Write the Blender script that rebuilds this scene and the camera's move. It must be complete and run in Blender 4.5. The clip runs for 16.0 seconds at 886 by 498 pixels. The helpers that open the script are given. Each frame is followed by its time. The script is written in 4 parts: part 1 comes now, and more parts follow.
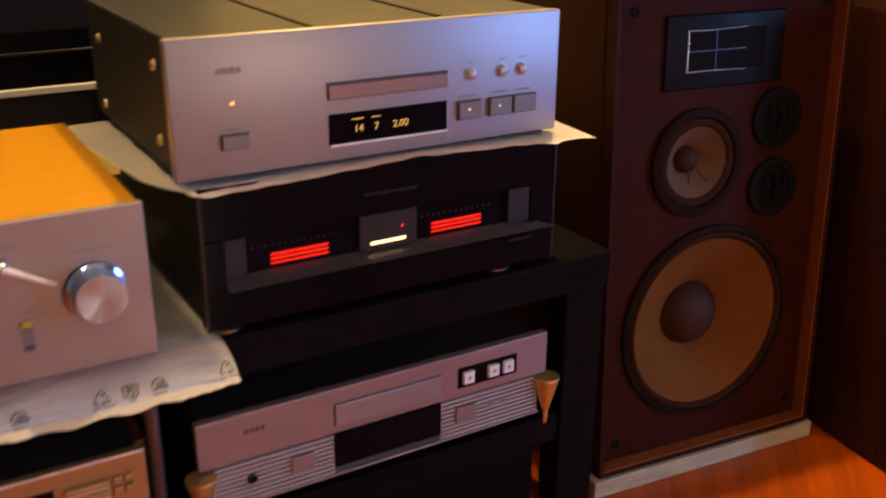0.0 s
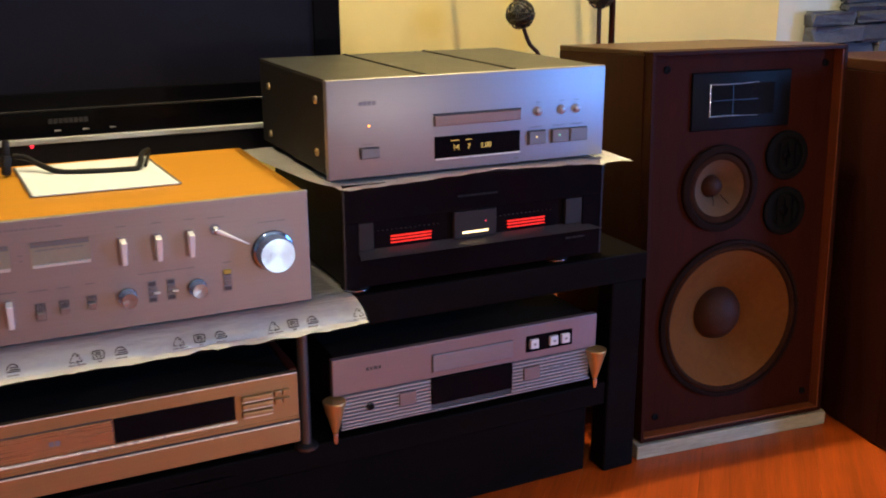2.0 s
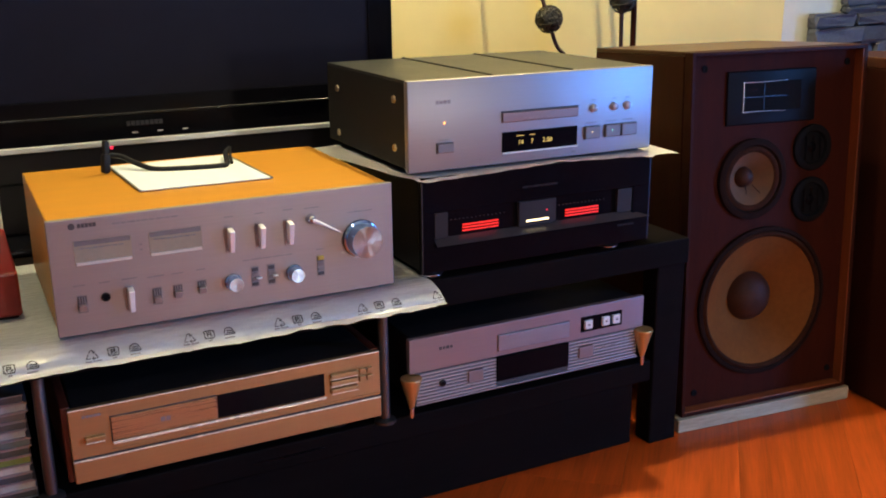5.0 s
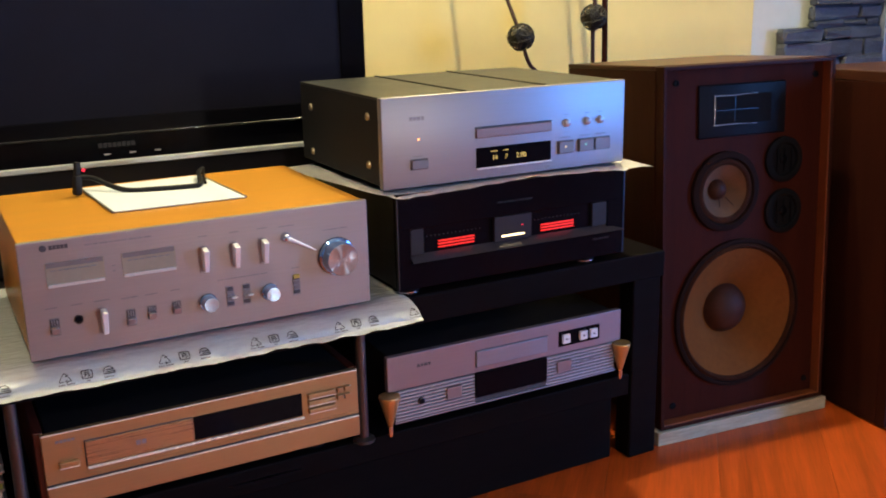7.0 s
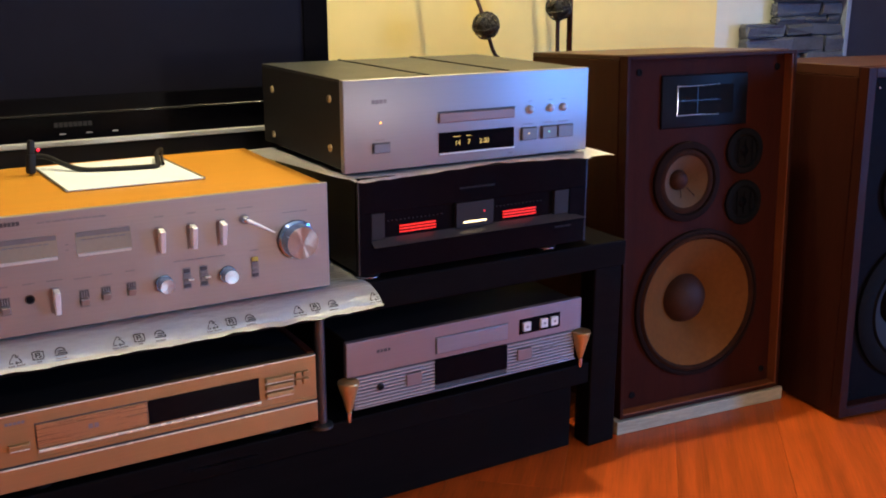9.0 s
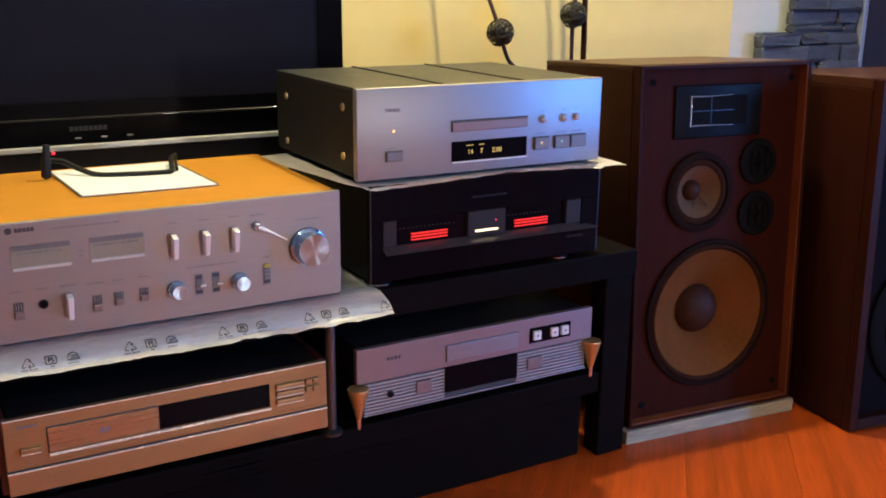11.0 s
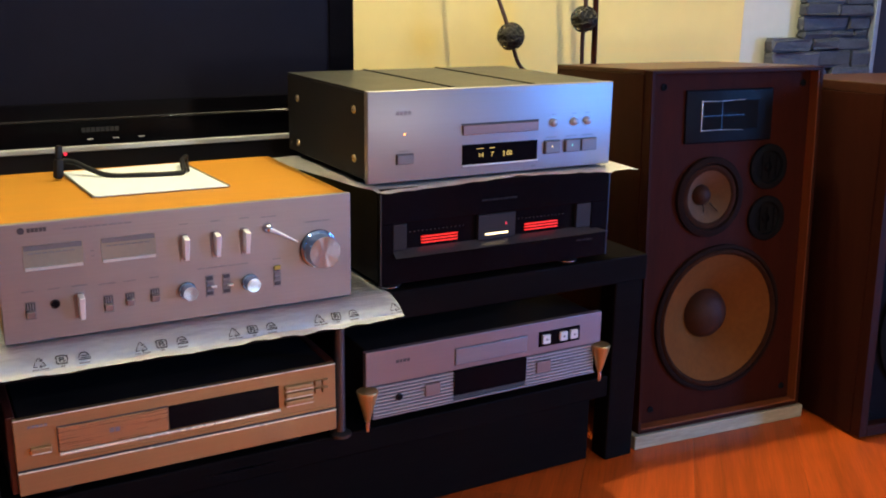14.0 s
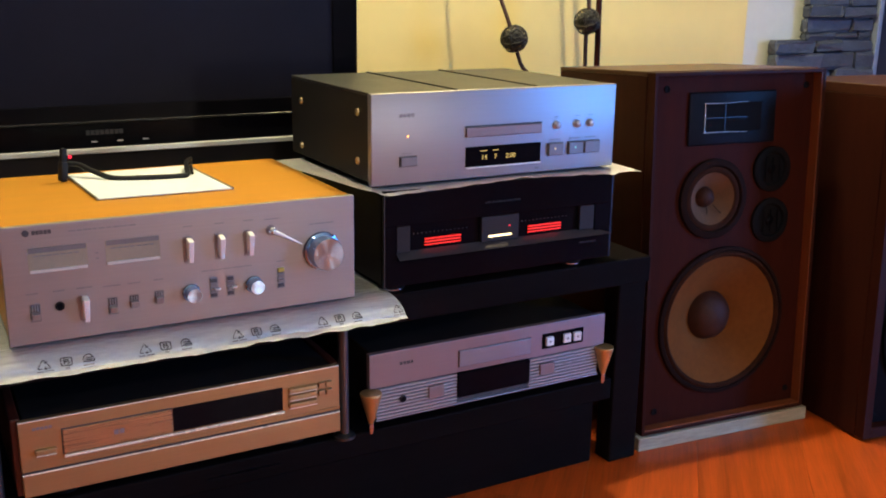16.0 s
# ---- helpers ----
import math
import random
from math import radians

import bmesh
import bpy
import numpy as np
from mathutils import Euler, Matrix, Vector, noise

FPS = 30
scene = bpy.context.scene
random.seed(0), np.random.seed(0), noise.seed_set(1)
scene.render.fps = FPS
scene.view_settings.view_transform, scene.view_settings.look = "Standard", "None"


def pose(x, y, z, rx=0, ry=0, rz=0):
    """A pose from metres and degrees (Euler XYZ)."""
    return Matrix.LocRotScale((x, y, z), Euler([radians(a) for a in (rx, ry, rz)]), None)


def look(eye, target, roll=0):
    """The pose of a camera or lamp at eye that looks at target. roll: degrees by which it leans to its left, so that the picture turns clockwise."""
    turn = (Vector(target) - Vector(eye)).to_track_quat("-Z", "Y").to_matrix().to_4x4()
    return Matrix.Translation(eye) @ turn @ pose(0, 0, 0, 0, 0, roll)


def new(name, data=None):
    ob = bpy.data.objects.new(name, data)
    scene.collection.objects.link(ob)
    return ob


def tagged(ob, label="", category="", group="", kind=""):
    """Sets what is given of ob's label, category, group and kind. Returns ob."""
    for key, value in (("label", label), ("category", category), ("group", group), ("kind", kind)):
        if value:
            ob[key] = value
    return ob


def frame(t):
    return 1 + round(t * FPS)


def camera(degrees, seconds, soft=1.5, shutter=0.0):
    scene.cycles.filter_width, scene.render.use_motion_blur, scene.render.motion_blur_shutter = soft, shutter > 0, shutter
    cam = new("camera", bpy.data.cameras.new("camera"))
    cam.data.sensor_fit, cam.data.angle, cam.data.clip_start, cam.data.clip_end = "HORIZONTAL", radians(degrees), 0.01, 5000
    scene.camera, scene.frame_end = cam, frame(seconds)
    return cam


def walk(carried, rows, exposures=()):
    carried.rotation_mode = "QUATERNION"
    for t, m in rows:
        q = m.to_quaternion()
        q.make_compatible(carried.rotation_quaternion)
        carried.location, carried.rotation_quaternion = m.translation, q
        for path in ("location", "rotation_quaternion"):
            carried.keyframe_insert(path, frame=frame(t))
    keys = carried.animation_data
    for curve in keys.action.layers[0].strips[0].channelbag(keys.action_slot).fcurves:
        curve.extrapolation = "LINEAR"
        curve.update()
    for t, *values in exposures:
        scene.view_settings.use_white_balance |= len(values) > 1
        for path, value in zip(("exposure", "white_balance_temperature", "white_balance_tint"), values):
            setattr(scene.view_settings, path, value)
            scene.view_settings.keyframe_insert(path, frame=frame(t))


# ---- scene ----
cam = camera(48.5, 16.0, 1.9, 0.8)
METRES, EYE, TILT, LEAN, TURN = 8.0, 1.5, 0.0, 0.0, -31.7
PATH = [
    (0, (-0.236, -0.888, 0.833), (0.717, 0.713, 0.107), 0.4),
    (0.5, (-0.286, -0.997, 0.798), (0.631, 0.653, 0.137), 1.5),
    (1, (-0.332, -1.108, 0.792), (0.551, 0.572, 0.159), 0.2),
    (1.5, (-0.39, -1.173, 0.827), (0.474, 0.527, 0.225), -0.1),
    (2, (-0.42, -1.239, 0.844), (0.405, 0.491, 0.272), -0.1),
    (2.5, (-0.491, -1.246, 0.817), (0.445, 0.433, 0.265), 0.2),
    (3, (-0.532, -1.258, 0.837), (0.393, 0.405, 0.221), 0.5),
    (3.5, (-0.573, -1.262, 0.84), (0.322, 0.429, 0.255), 0.4),
    (4, (-0.586, -1.283, 0.841), (0.329, 0.407, 0.286), 0.1),
    (4.2, (-0.59, -1.286, 0.852), (0.276, 0.423, 0.278), -0.2),
    (6.3, (-0.596, -1.282, 0.85), (0.28, 0.435, 0.316), -1.1),
    (6.5, (-0.593, -1.281, 0.855), (0.295, 0.43, 0.321), -0.8),
    (7, (-0.593, -1.286, 0.843), (0.32, 0.415, 0.323), -1.2),
    (7.5, (-0.586, -1.283, 0.854), (0.36, 0.391, 0.305), -0.4),
    (8, (-0.587, -1.275, 0.843), (0.387, 0.385, 0.301), 0.1),
    (8.5, (-0.583, -1.281, 0.841), (0.408, 0.368, 0.293), 0.9),
    (9, (-0.587, -1.282, 0.828), (0.389, 0.38, 0.295), 0.1),
    (11.5, (-0.586, -1.283, 0.84), (0.366, 0.394, 0.312), 0.7),
    (12, (-0.588, -1.284, 0.839), (0.367, 0.393, 0.315), 0.8),
    (12.5, (-0.587, -1.281, 0.841), (0.362, 0.398, 0.312), 0.9),
    (13, (-0.589, -1.284, 0.837), (0.361, 0.397, 0.315), 1.0),
    (13.5, (-0.59, -1.28, 0.836), (0.354, 0.403, 0.31), 0.8),
    (14, (-0.59, -1.282, 0.838), (0.353, 0.403, 0.315), 0.9),
    (14.5, (-0.591, -1.284, 0.835), (0.346, 0.407, 0.322), 0.9),
    (15, (-0.587, -1.283, 0.844), (0.35, 0.403, 0.318), 1.1),
    (15.5, (-0.591, -1.281, 0.836), (0.356, 0.401, 0.312), 0.8),
    (16, (-0.591, -1.284, 0.838), (0.346, 0.405, 0.32), 0.8),
]
walk(cam, [(t, look(eye, target, roll)) for t, eye, target, roll in PATH], [(0.0, 0.08, 9100, 20), (1.0, 0.12, 9000, 20), (1.5, 0.20, 8000, 13), (2.0, 0.20, 6450, 4), (3.5, 0.27, 6300, 2), (4.2, 0.29, 6150, 1), (6.5, 0.31, 5900, 0), (8.0, 0.31, 6000, 2), (9.0, 0.31, 6050, 3), (12.0, 0.31, 5900, 1), (16.0, 0.31, 5900, 0)])

# ---- world and lights ----
world = bpy.data.worlds.new("world")
scene.world = world
world.use_nodes = True
world.node_tree.nodes["Background"].inputs["Color"].default_value = (0.25, 0.35, 0.6, 1)
world.node_tree.nodes["Background"].inputs["Strength"].default_value = 0.02


def lamp(name, kind, m, energy, colour, size=0.1, size_y=None):
    data = bpy.data.lights.new(name, kind)
    data.energy, data.color = energy, colour
    if kind == "AREA":
        data.shape = "RECTANGLE" if size_y else "DISK"
        data.size = size
        if size_y:
            data.size_y = size_y
    else:
        data.shadow_soft_size = size
    ob = new(name, data)
    ob.matrix_basis = m
    return ob


for bulb_x, watts in ((0.68, 106), (-0.62, 34)):
    lamp("ceiling_bulb_light", "POINT", pose(bulb_x, 0.27, 2.22), watts, (1.0, 0.80, 0.45), 0.03)
lamp("window_daylight", "AREA", look((3.09, -2.4, 0.85), (0.3, -0.2, 0.6)), 66, (0.13, 0.36, 1.0), 0.62, 1.4)
# Unseen room bulb and low lamp, added for fill and reflections on the fronts
lamp("room_fill_light", "POINT", pose(-0.5, -3.0, 2.12), 28, (1.0, 0.86, 0.84), 0.10)
lamp("front_fill_light", "POINT", pose(0.75, -3.06, 0.62), 42, (1.0, 0.87, 0.80), 0.06)


# ---- materials ----
def mat(name, colour, rough=0.5, metal=0.0, vary=0.15, scale=8.0, stretch=(1, 1, 1), bump=0.0, bump_scale=200.0, spec=0.5, random_tint=0.0, rough_vary=0.08, coat=0.0):
    m = bpy.data.materials.new(name)
    m.use_nodes = True
    nt = m.node_tree
    N, L = nt.nodes, nt.links
    b = N["Principled BSDF"]
    b.inputs["Metallic"].default_value = metal
    b.inputs["Specular IOR Level"].default_value = spec
    b.inputs["Coat Weight"].default_value = coat
    b.inputs["Coat Roughness"].default_value = 0.12
    tc, mp = N.new("ShaderNodeTexCoord"), N.new("ShaderNodeMapping")
    mp.inputs["Scale"].default_value = stretch
    L.new(tc.outputs["Object"], mp.inputs["Vector"])
    a, f = N.new("ShaderNodeTexNoise"), N.new("ShaderNodeTexNoise")
    a.inputs["Scale"].default_value, a.inputs["Detail"].default_value = scale, 5
    f.inputs["Scale"].default_value, f.inputs["Detail"].default_value = scale * 7, 4
    L.new(mp.outputs[0], a.inputs["Vector"])
    L.new(mp.outputs[0], f.inputs["Vector"])
    mixn = N.new("ShaderNodeMath")
    mixn.operation = "MULTIPLY_ADD"
    mixn.inputs[1].default_value = 0.45
    L.new(f.outputs["Fac"], mixn.inputs[0])
    half = N.new("ShaderNodeMath")
    half.operation = "MULTIPLY"
    half.inputs[1].default_value = 0.55
    L.new(a.outputs["Fac"], half.inputs[0])
    L.new(half.outputs[0], mixn.inputs[2])
    ramp = N.new("ShaderNodeValToRGB")
    c = Vector(colour)
    ramp.color_ramp.elements[0].position, ramp.color_ramp.elements[1].position = 0.3, 0.7
    ramp.color_ramp.elements[0].color = (*(c * (1 - vary)), 1)
    ramp.color_ramp.elements[1].color = (*[min(1, v * (1 + vary)) for v in c], 1)
    L.new(mixn.outputs[0], ramp.inputs[0])
    out = ramp.outputs[0]
    if random_tint:
        oi, hsv, mr = N.new("ShaderNodeObjectInfo"), N.new("ShaderNodeHueSaturation"), N.new("ShaderNodeMapRange")
        mr.inputs["To Min"].default_value, mr.inputs["To Max"].default_value = 1 - random_tint, 1 + random_tint
        L.new(oi.outputs["Random"], mr.inputs["Value"])
        L.new(mr.outputs[0], hsv.inputs["Value"])
        L.new(out, hsv.inputs["Color"])
        out = hsv.outputs[0]
    L.new(out, b.inputs["Base Color"])
    rr = N.new("ShaderNodeMapRange")
    rr.inputs["To Min"].default_value, rr.inputs["To Max"].default_value = max(0.02, rough - rough_vary), min(1, rough + rough_vary)
    L.new(mixn.outputs[0], rr.inputs["Value"])
    L.new(rr.outputs[0], b.inputs["Roughness"])
    if bump:
        n2, bp = N.new("ShaderNodeTexNoise"), N.new("ShaderNodeBump")
        n2.inputs["Scale"].default_value, n2.inputs["Detail"].default_value = bump_scale, 3
        bp.inputs["Strength"].default_value, bp.inputs["Distance"].default_value = bump, 0.002
        L.new(mp.outputs[0], n2.inputs["Vector"])
        L.new(n2.outputs["Fac"], bp.inputs["Height"])
        L.new(bp.outputs[0], b.inputs["Normal"])
    return m


def glow(name, colour, strength):
    m = bpy.data.materials.new(name)
    m.use_nodes = True
    b = m.node_tree.nodes["Principled BSDF"]
    b.inputs["Base Color"].default_value = (0.02, 0.02, 0.02, 1)
    b.inputs["Emission Color"].default_value = (*colour, 1)
    b.inputs["Emission Strength"].default_value = strength
    return m


def clear_glass(name, tint, rough=0.02):
    m = bpy.data.materials.new(name)
    m.use_nodes = True
    b = m.node_tree.nodes["Principled BSDF"]
    b.inputs["Base Color"].default_value = (*tint, 1)
    b.inputs["Transmission Weight"].default_value = 1.0
    b.inputs["Roughness"].default_value = rough
    b.inputs["IOR"].default_value = 1.2
    return m


ALU = mat("brushed_aluminium", (0.30, 0.28, 0.30), 0.40, 0.58, 0.03, 6, (1, 30, 60), 0.015, 60, rough_vary=0.03)
ALU_WARM = mat("champagne_aluminium", (0.325, 0.282, 0.278), 0.40, 0.6, 0.05, 6, (1, 30, 60), 0.05, 60)
ALU_PINK = mat("rose_silver_aluminium", (0.29, 0.215, 0.222), 0.40, 0.5, 0.04, 6, (1, 30, 60), 0.05, 60)
GOLD_PANEL = mat("pale_gold_aluminium", (0.41, 0.255, 0.112), 0.34, 0.55, 0.05, 6, (1, 30, 60), 0.05, 60)
BUTTON = mat("satin_button_metal", (0.42, 0.42, 0.46), 0.34, 0.6, 0.04, 20)
CHROME = mat("polished_metal", (0.66, 0.70, 0.78), 0.18, 1.0, 0.04, 20)
BRIGHT = mat("bright_satin_metal", (0.86, 0.85, 0.82), 0.34, 0.2, 0.04, 30)
POST_STEEL = mat("grey_satin_tube", (0.10, 0.095, 0.092), 0.36, 0.8, 0.1, 20)
GOLD_TRAY = mat("satin_gold_tray", (0.43, 0.275, 0.138), 0.28, 0.62, 0.02, 6, (1, 30, 60), 0.01, 60)
STEEL = mat("steel_tube", (0.045, 0.045, 0.05), 0.36, 1.0, 0.08, 20)
SPUN = mat("spun_metal", (0.44, 0.66, 1.0), 0.13, 1.0, 0.03, 20)
_b, _t = SPUN.node_tree.nodes["Principled BSDF"], SPUN.node_tree.nodes.new("ShaderNodeTangent")
_t.direction_type, _t.axis = "RADIAL", "Y"
_b.inputs["Anisotropic"].default_value = 0.95
_b.inputs["Anisotropic Rotation"].default_value = 0.25
SPUN.node_tree.links.new(_t.outputs[0], _b.inputs["Tangent"])
SCREW = mat("brass_screw", (0.62, 0.52, 0.33), 0.3, 1.0, 0.1, 60)
CONE_GOLD = mat("gilded_metal", (0.60, 0.37, 0.14), 0.36, 0.7, 0.06, 20)
BLACK_METAL = mat("black_painted_steel", (0.017, 0.017, 0.019), 0.5, 0.0, 0.2, 30, (1, 1, 1), 0.08, 500, spec=0.12)
TOP_METAL = mat("dark_grey_steel_cover", (0.029, 0.031, 0.034), 0.46, 0.1, 0.12, 20, (1, 1, 1), 0.05, 500, spec=0.35)
GLOSS_BLACK = mat("gloss_black", (0.004, 0.004, 0.006), 0.14, 0.0, 0.2, 12, spec=0.055)
HORN_BLACK = mat("satin_black_plate", (0.0065, 0.007, 0.010), 0.42, 0.0, 0.2, 30, spec=0.07)
STAND_BLACK = mat("black_lacquered_wood", (0.0065, 0.0052, 0.0055), 0.5, 0.0, 0.25, 8, (0.4, 6, 6), 0.03, 80, spec=0.02)
SCREEN = mat("dark_screen", (0.013, 0.013, 0.022), 0.4, 0.0, 0.12, 3, spec=0.02)
DARK_PLASTIC = mat("dark_plastic", (0.015, 0.014, 0.016), 0.45, 0.0, 0.2, 40)
RUBBER = mat("black_rubber", (0.006, 0.006, 0.007), 0.7, 0.0, 0.25, 60, bump=0.1, bump_scale=300, spec=0.06)
GREY_KEY = mat("grey_key", (0.19, 0.175, 0.18), 0.4, 0.3, 0.1, 60)
WHITE_KEY = mat("white_key", (0.78, 0.77, 0.78), 0.4, 0.0, 0.06, 60)
BRONZE_TRAY = mat("bronze_tray", (0.30, 0.205, 0.18), 0.35, 0.7, 0.08, 10, (1, 20, 20))
GREY_TRAY = mat("grey_tray", (0.30, 0.31, 0.35), 0.35, 0.6, 0.08, 10, (1, 20, 20))
INK = mat("dark_print", (0.06, 0.055, 0.06), 0.6, 0.0, 0.3, 90)
DIM_PRINT = mat("dim_grey_print", (0.022, 0.021, 0.023), 0.6, 0.0, 0.3, 90, spec=0.1)
INK_FAINT = mat("faint_print", (0.22, 0.20, 0.21), 0.6, 0.0, 0.2, 90)
METER = mat("cream_meter_card", (0.32, 0.275, 0.195), 0.5, 0.0, 0.08, 20)
METER_PALE = mat("pale_meter_card", (0.62, 0.58, 0.52), 0.45, 0.0, 0.05, 20)
AMBER_WOOD = mat("honey_wood_veneer", (0.54, 0.245, 0.022), 0.42, 0.0, 0.10, 5, (1, 9, 9), 0.04, 90, coat=0.15)
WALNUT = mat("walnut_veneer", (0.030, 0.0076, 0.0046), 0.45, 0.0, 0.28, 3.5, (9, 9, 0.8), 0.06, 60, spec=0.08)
# Top veneer: same walnut, lightened in colour for the light it catches
WALNUT_TOP_LIT = mat("walnut_veneer_top_lit", (0.050, 0.018, 0.011), 0.34, 0.0, 0.25, 4, (1, 9, 9), 0.06, 60, spec=0.22)
WALNUT_TRIM = mat("walnut_trim", (0.20, 0.055, 0.015), 0.4, 0.0, 0.22, 5, (9, 9, 0.8))
CHEEK = mat("red_brown_cheek", (0.10, 0.022, 0.014), 0.4, 0.0, 0.2, 6, (1, 5, 5))
BAFFLE = mat("baffle_veneer", (0.036, 0.0066, 0.0028), 0.6, 0.0, 0.25, 4, (9, 9, 0.9), 0.05, 60, spec=0.06)
CONE_PAPER = mat("ochre_paper_cone", (0.150, 0.053, 0.012), 0.85, 0.0, 0.16, 14, bump=0.15, bump_scale=260, spec=0.1)
MID_PAPER = mat("tan_paper_cone", (0.115, 0.054, 0.022), 0.8, 0.0, 0.2, 25, bump=0.15, bump_scale=260)
DUST_CAP = mat("brown_dust_cap", (0.045, 0.016, 0.009), 0.6, 0.0, 0.2, 30, spec=0.15)
SURROUND = mat("brown_black_cloth", (0.034, 0.013, 0.007), 0.85, 0.0, 0.3, 40, bump=0.15, bump_scale=300, spec=0.06)
FOAM = mat("black_surround", (0.015, 0.0075, 0.0062), 0.85, 0.0, 0.25, 50, bump=0.15, bump_scale=300, spec=0.06)
PLINTH = mat("worn_grey_batten", (0.42, 0.36, 0.25), 0.65, 0.0, 0.28, 9, (0.5, 5, 5), 0.25, 90)
PAPER = mat("white_paper", (0.80, 0.86, 0.92), 0.55, 0.0, 0.03, 10)
FOIL = mat("pearly_plastic_film", (0.86, 0.90, 0.96), 0.15, 0.0, 0.10, 14, (1, 3, 1), 1.0, 40, spec=1.0, rough_vary=0.12)
FOAM_SHEET = mat("white_foam_sheet", (0.93, 0.94, 0.95), 0.6, 0.0, 0.08, 20, bump=0.3, bump_scale=80)
PLASTER = mat("cream_plaster", (0.76, 0.62, 0.245), 0.85, 0.0, 0.035, 3, (1, 1, 1), 0.12, 160)
PLASTER_PALE = mat("pale_plaster", (0.60, 0.61, 0.55), 0.85, 0.0, 0.05, 4, (1, 1, 1), 0.12, 160)
DIM_PLASTER = mat("grey_plaster", (0.20, 0.195, 0.20), 0.85, 0.0, 0.05, 3, bump=0.1, bump_scale=160)
CEILING = mat("ceiling_paint", (0.40, 0.385, 0.37), 0.9, 0.0, 0.03, 3)
STONE = mat("slate_stone", (0.056, 0.062, 0.082), 0.55, 0.0, 0.5, 16, (1, 1, 2), 0.9, 45, random_tint=0.3)
STICK = mat("dark_twig", (0.045, 0.016, 0.012), 0.6, 0.0, 0.3, 40, bump=0.3, bump_scale=150)
WICKER = mat("black_wicker", (0.022, 0.020, 0.018), 0.45, 0.0, 0.4, 60)
FLOOR_WOOD = mat("cherry_laminate", (0.38, 0.060, 0.0062), 0.32, 0.0, 0.38, 2.2, (22, 0.9, 1), 0.05, 40, random_tint=0.10)
_n, _l = FLOOR_WOOD.node_tree.nodes, FLOOR_WOOD.node_tree.links
_o, _v = _n.new("ShaderNodeObjectInfo"), _n.new("ShaderNodeVectorMath")
_v.operation, _v.inputs[1].default_value = "MULTIPLY", (37.0, 53.0, 11.0)
_l.new(_o.outputs["Random"], _v.inputs[0])
_l.new(_v.outputs[0], _n["Mapping"].inputs["Location"])
GAP = mat("dark_joint", (0.05, 0.015, 0.008), 0.8, 0.0, 0.2, 20)
RED_BOX = mat("dark_red_box", (0.20, 0.012, 0.010), 0.35, 0.0, 0.15, 15)
RED_GLOW = glow("red_meter_light", (1.0, 0.014, 0.002), 1.0)
AMBER_GLOW = glow("amber_digit_light", (1.0, 0.62, 0.14), 0.75)
WHITE_GLOW = glow("warm_white_bar_light", (1.0, 0.72, 0.38), 3.0)
LED_ORANGE = glow("orange_led", (1.0, 0.35, 0.08), 3.0)
LED_RED = glow("red_led", (1.0, 0.02, 0.05), 1.6)
LED_GREEN = glow("green_led", (0.35, 0.9, 0.5), 0.8)
LED_YELLOW = glow("yellow_led", (1.0, 0.7, 0.3), 1.0)
PANE = clear_glass("window_pane", (0.9, 0.95, 1.0))


# ---- mesh helpers ----
def rbox(x0, x1, y0, y1, z0, z1, bevel=0.0, seg=2):
    bm = bmesh.new()
    bmesh.ops.create_cube(bm, size=1.0)
    for v in bm.verts:
        v.co = Vector(((x0 + x1) / 2 + v.co.x * (x1 - x0), (y0 + y1) / 2 + v.co.y * (y1 - y0), (z0 + z1) / 2 + v.co.z * (z1 - z0)))
    if bevel:
        bmesh.ops.bevel(bm, geom=list(bm.edges), offset=bevel, segments=seg, profile=0.5, affect="EDGES")
    return bm


def joined(*bms):
    out = bmesh.new()
    for b in bms:
        me = bpy.data.meshes.new("tmp")
        b.to_mesh(me)
        out.from_mesh(me)
        bpy.data.meshes.remove(me)
        b.free()
    return out


def lathe(profile, centre, axis="y", seg=32, caps=(True, True)):
    """Turns (radius, distance along the axis) pairs round an axis through centre; 'y' counts towards the viewer's side."""
    bm = bmesh.new()
    rings = []
    for r, d in profile:
        ring = []
        for i in range(seg):
            a = 2 * math.pi * i / seg
            u, w = r * math.cos(a), r * math.sin(a)
            p = (u, -d, w) if axis == "y" else ((-d, u, w) if axis == "x" else (u, w, d))
            ring.append(bm.verts.new(Vector(centre) + Vector(p)))
        rings.append(ring)
    for a, b in zip(rings, rings[1:]):
        for i in range(seg):
            j = (i + 1) % seg
            bm.faces.new((a[i], a[j], b[j], b[i]))
    for ring, shut in zip((rings[0], rings[-1]), caps):
        if shut:
            bm.faces.new(ring)
    bmesh.ops.remove_doubles(bm, verts=bm.verts, dist=1e-6)
    bmesh.ops.recalc_face_normals(bm, faces=bm.faces)
    return bm


def tube(points, r, seg=8):
    bm = bmesh.new()
    pts = [Vector(p) for p in points]
    rings = []
    for i, p in enumerate(pts):
        d = (pts[min(i + 1, len(pts) - 1)] - pts[max(i - 1, 0)]).normalized()
        side = d.cross(Vector((0.31, 0.2, 1))).normalized()
        up = side.cross(d)
        rad = r(i / (len(pts) - 1)) if callable(r) else r
        rings.append([bm.verts.new(p + (side * math.cos(2 * math.pi * k / seg) + up * math.sin(2 * math.pi * k / seg)) * rad) for k in range(seg)])
    for a, b in zip(rings, rings[1:]):
        for k in range(seg):
            bm.faces.new((a[k], a[(k + 1) % seg], b[(k + 1) % seg], b[k]))
    bm.faces.new(rings[0])
    bm.faces.new(rings[-1])
    bmesh.ops.recalc_face_normals(bm, faces=bm.faces)
    return bm


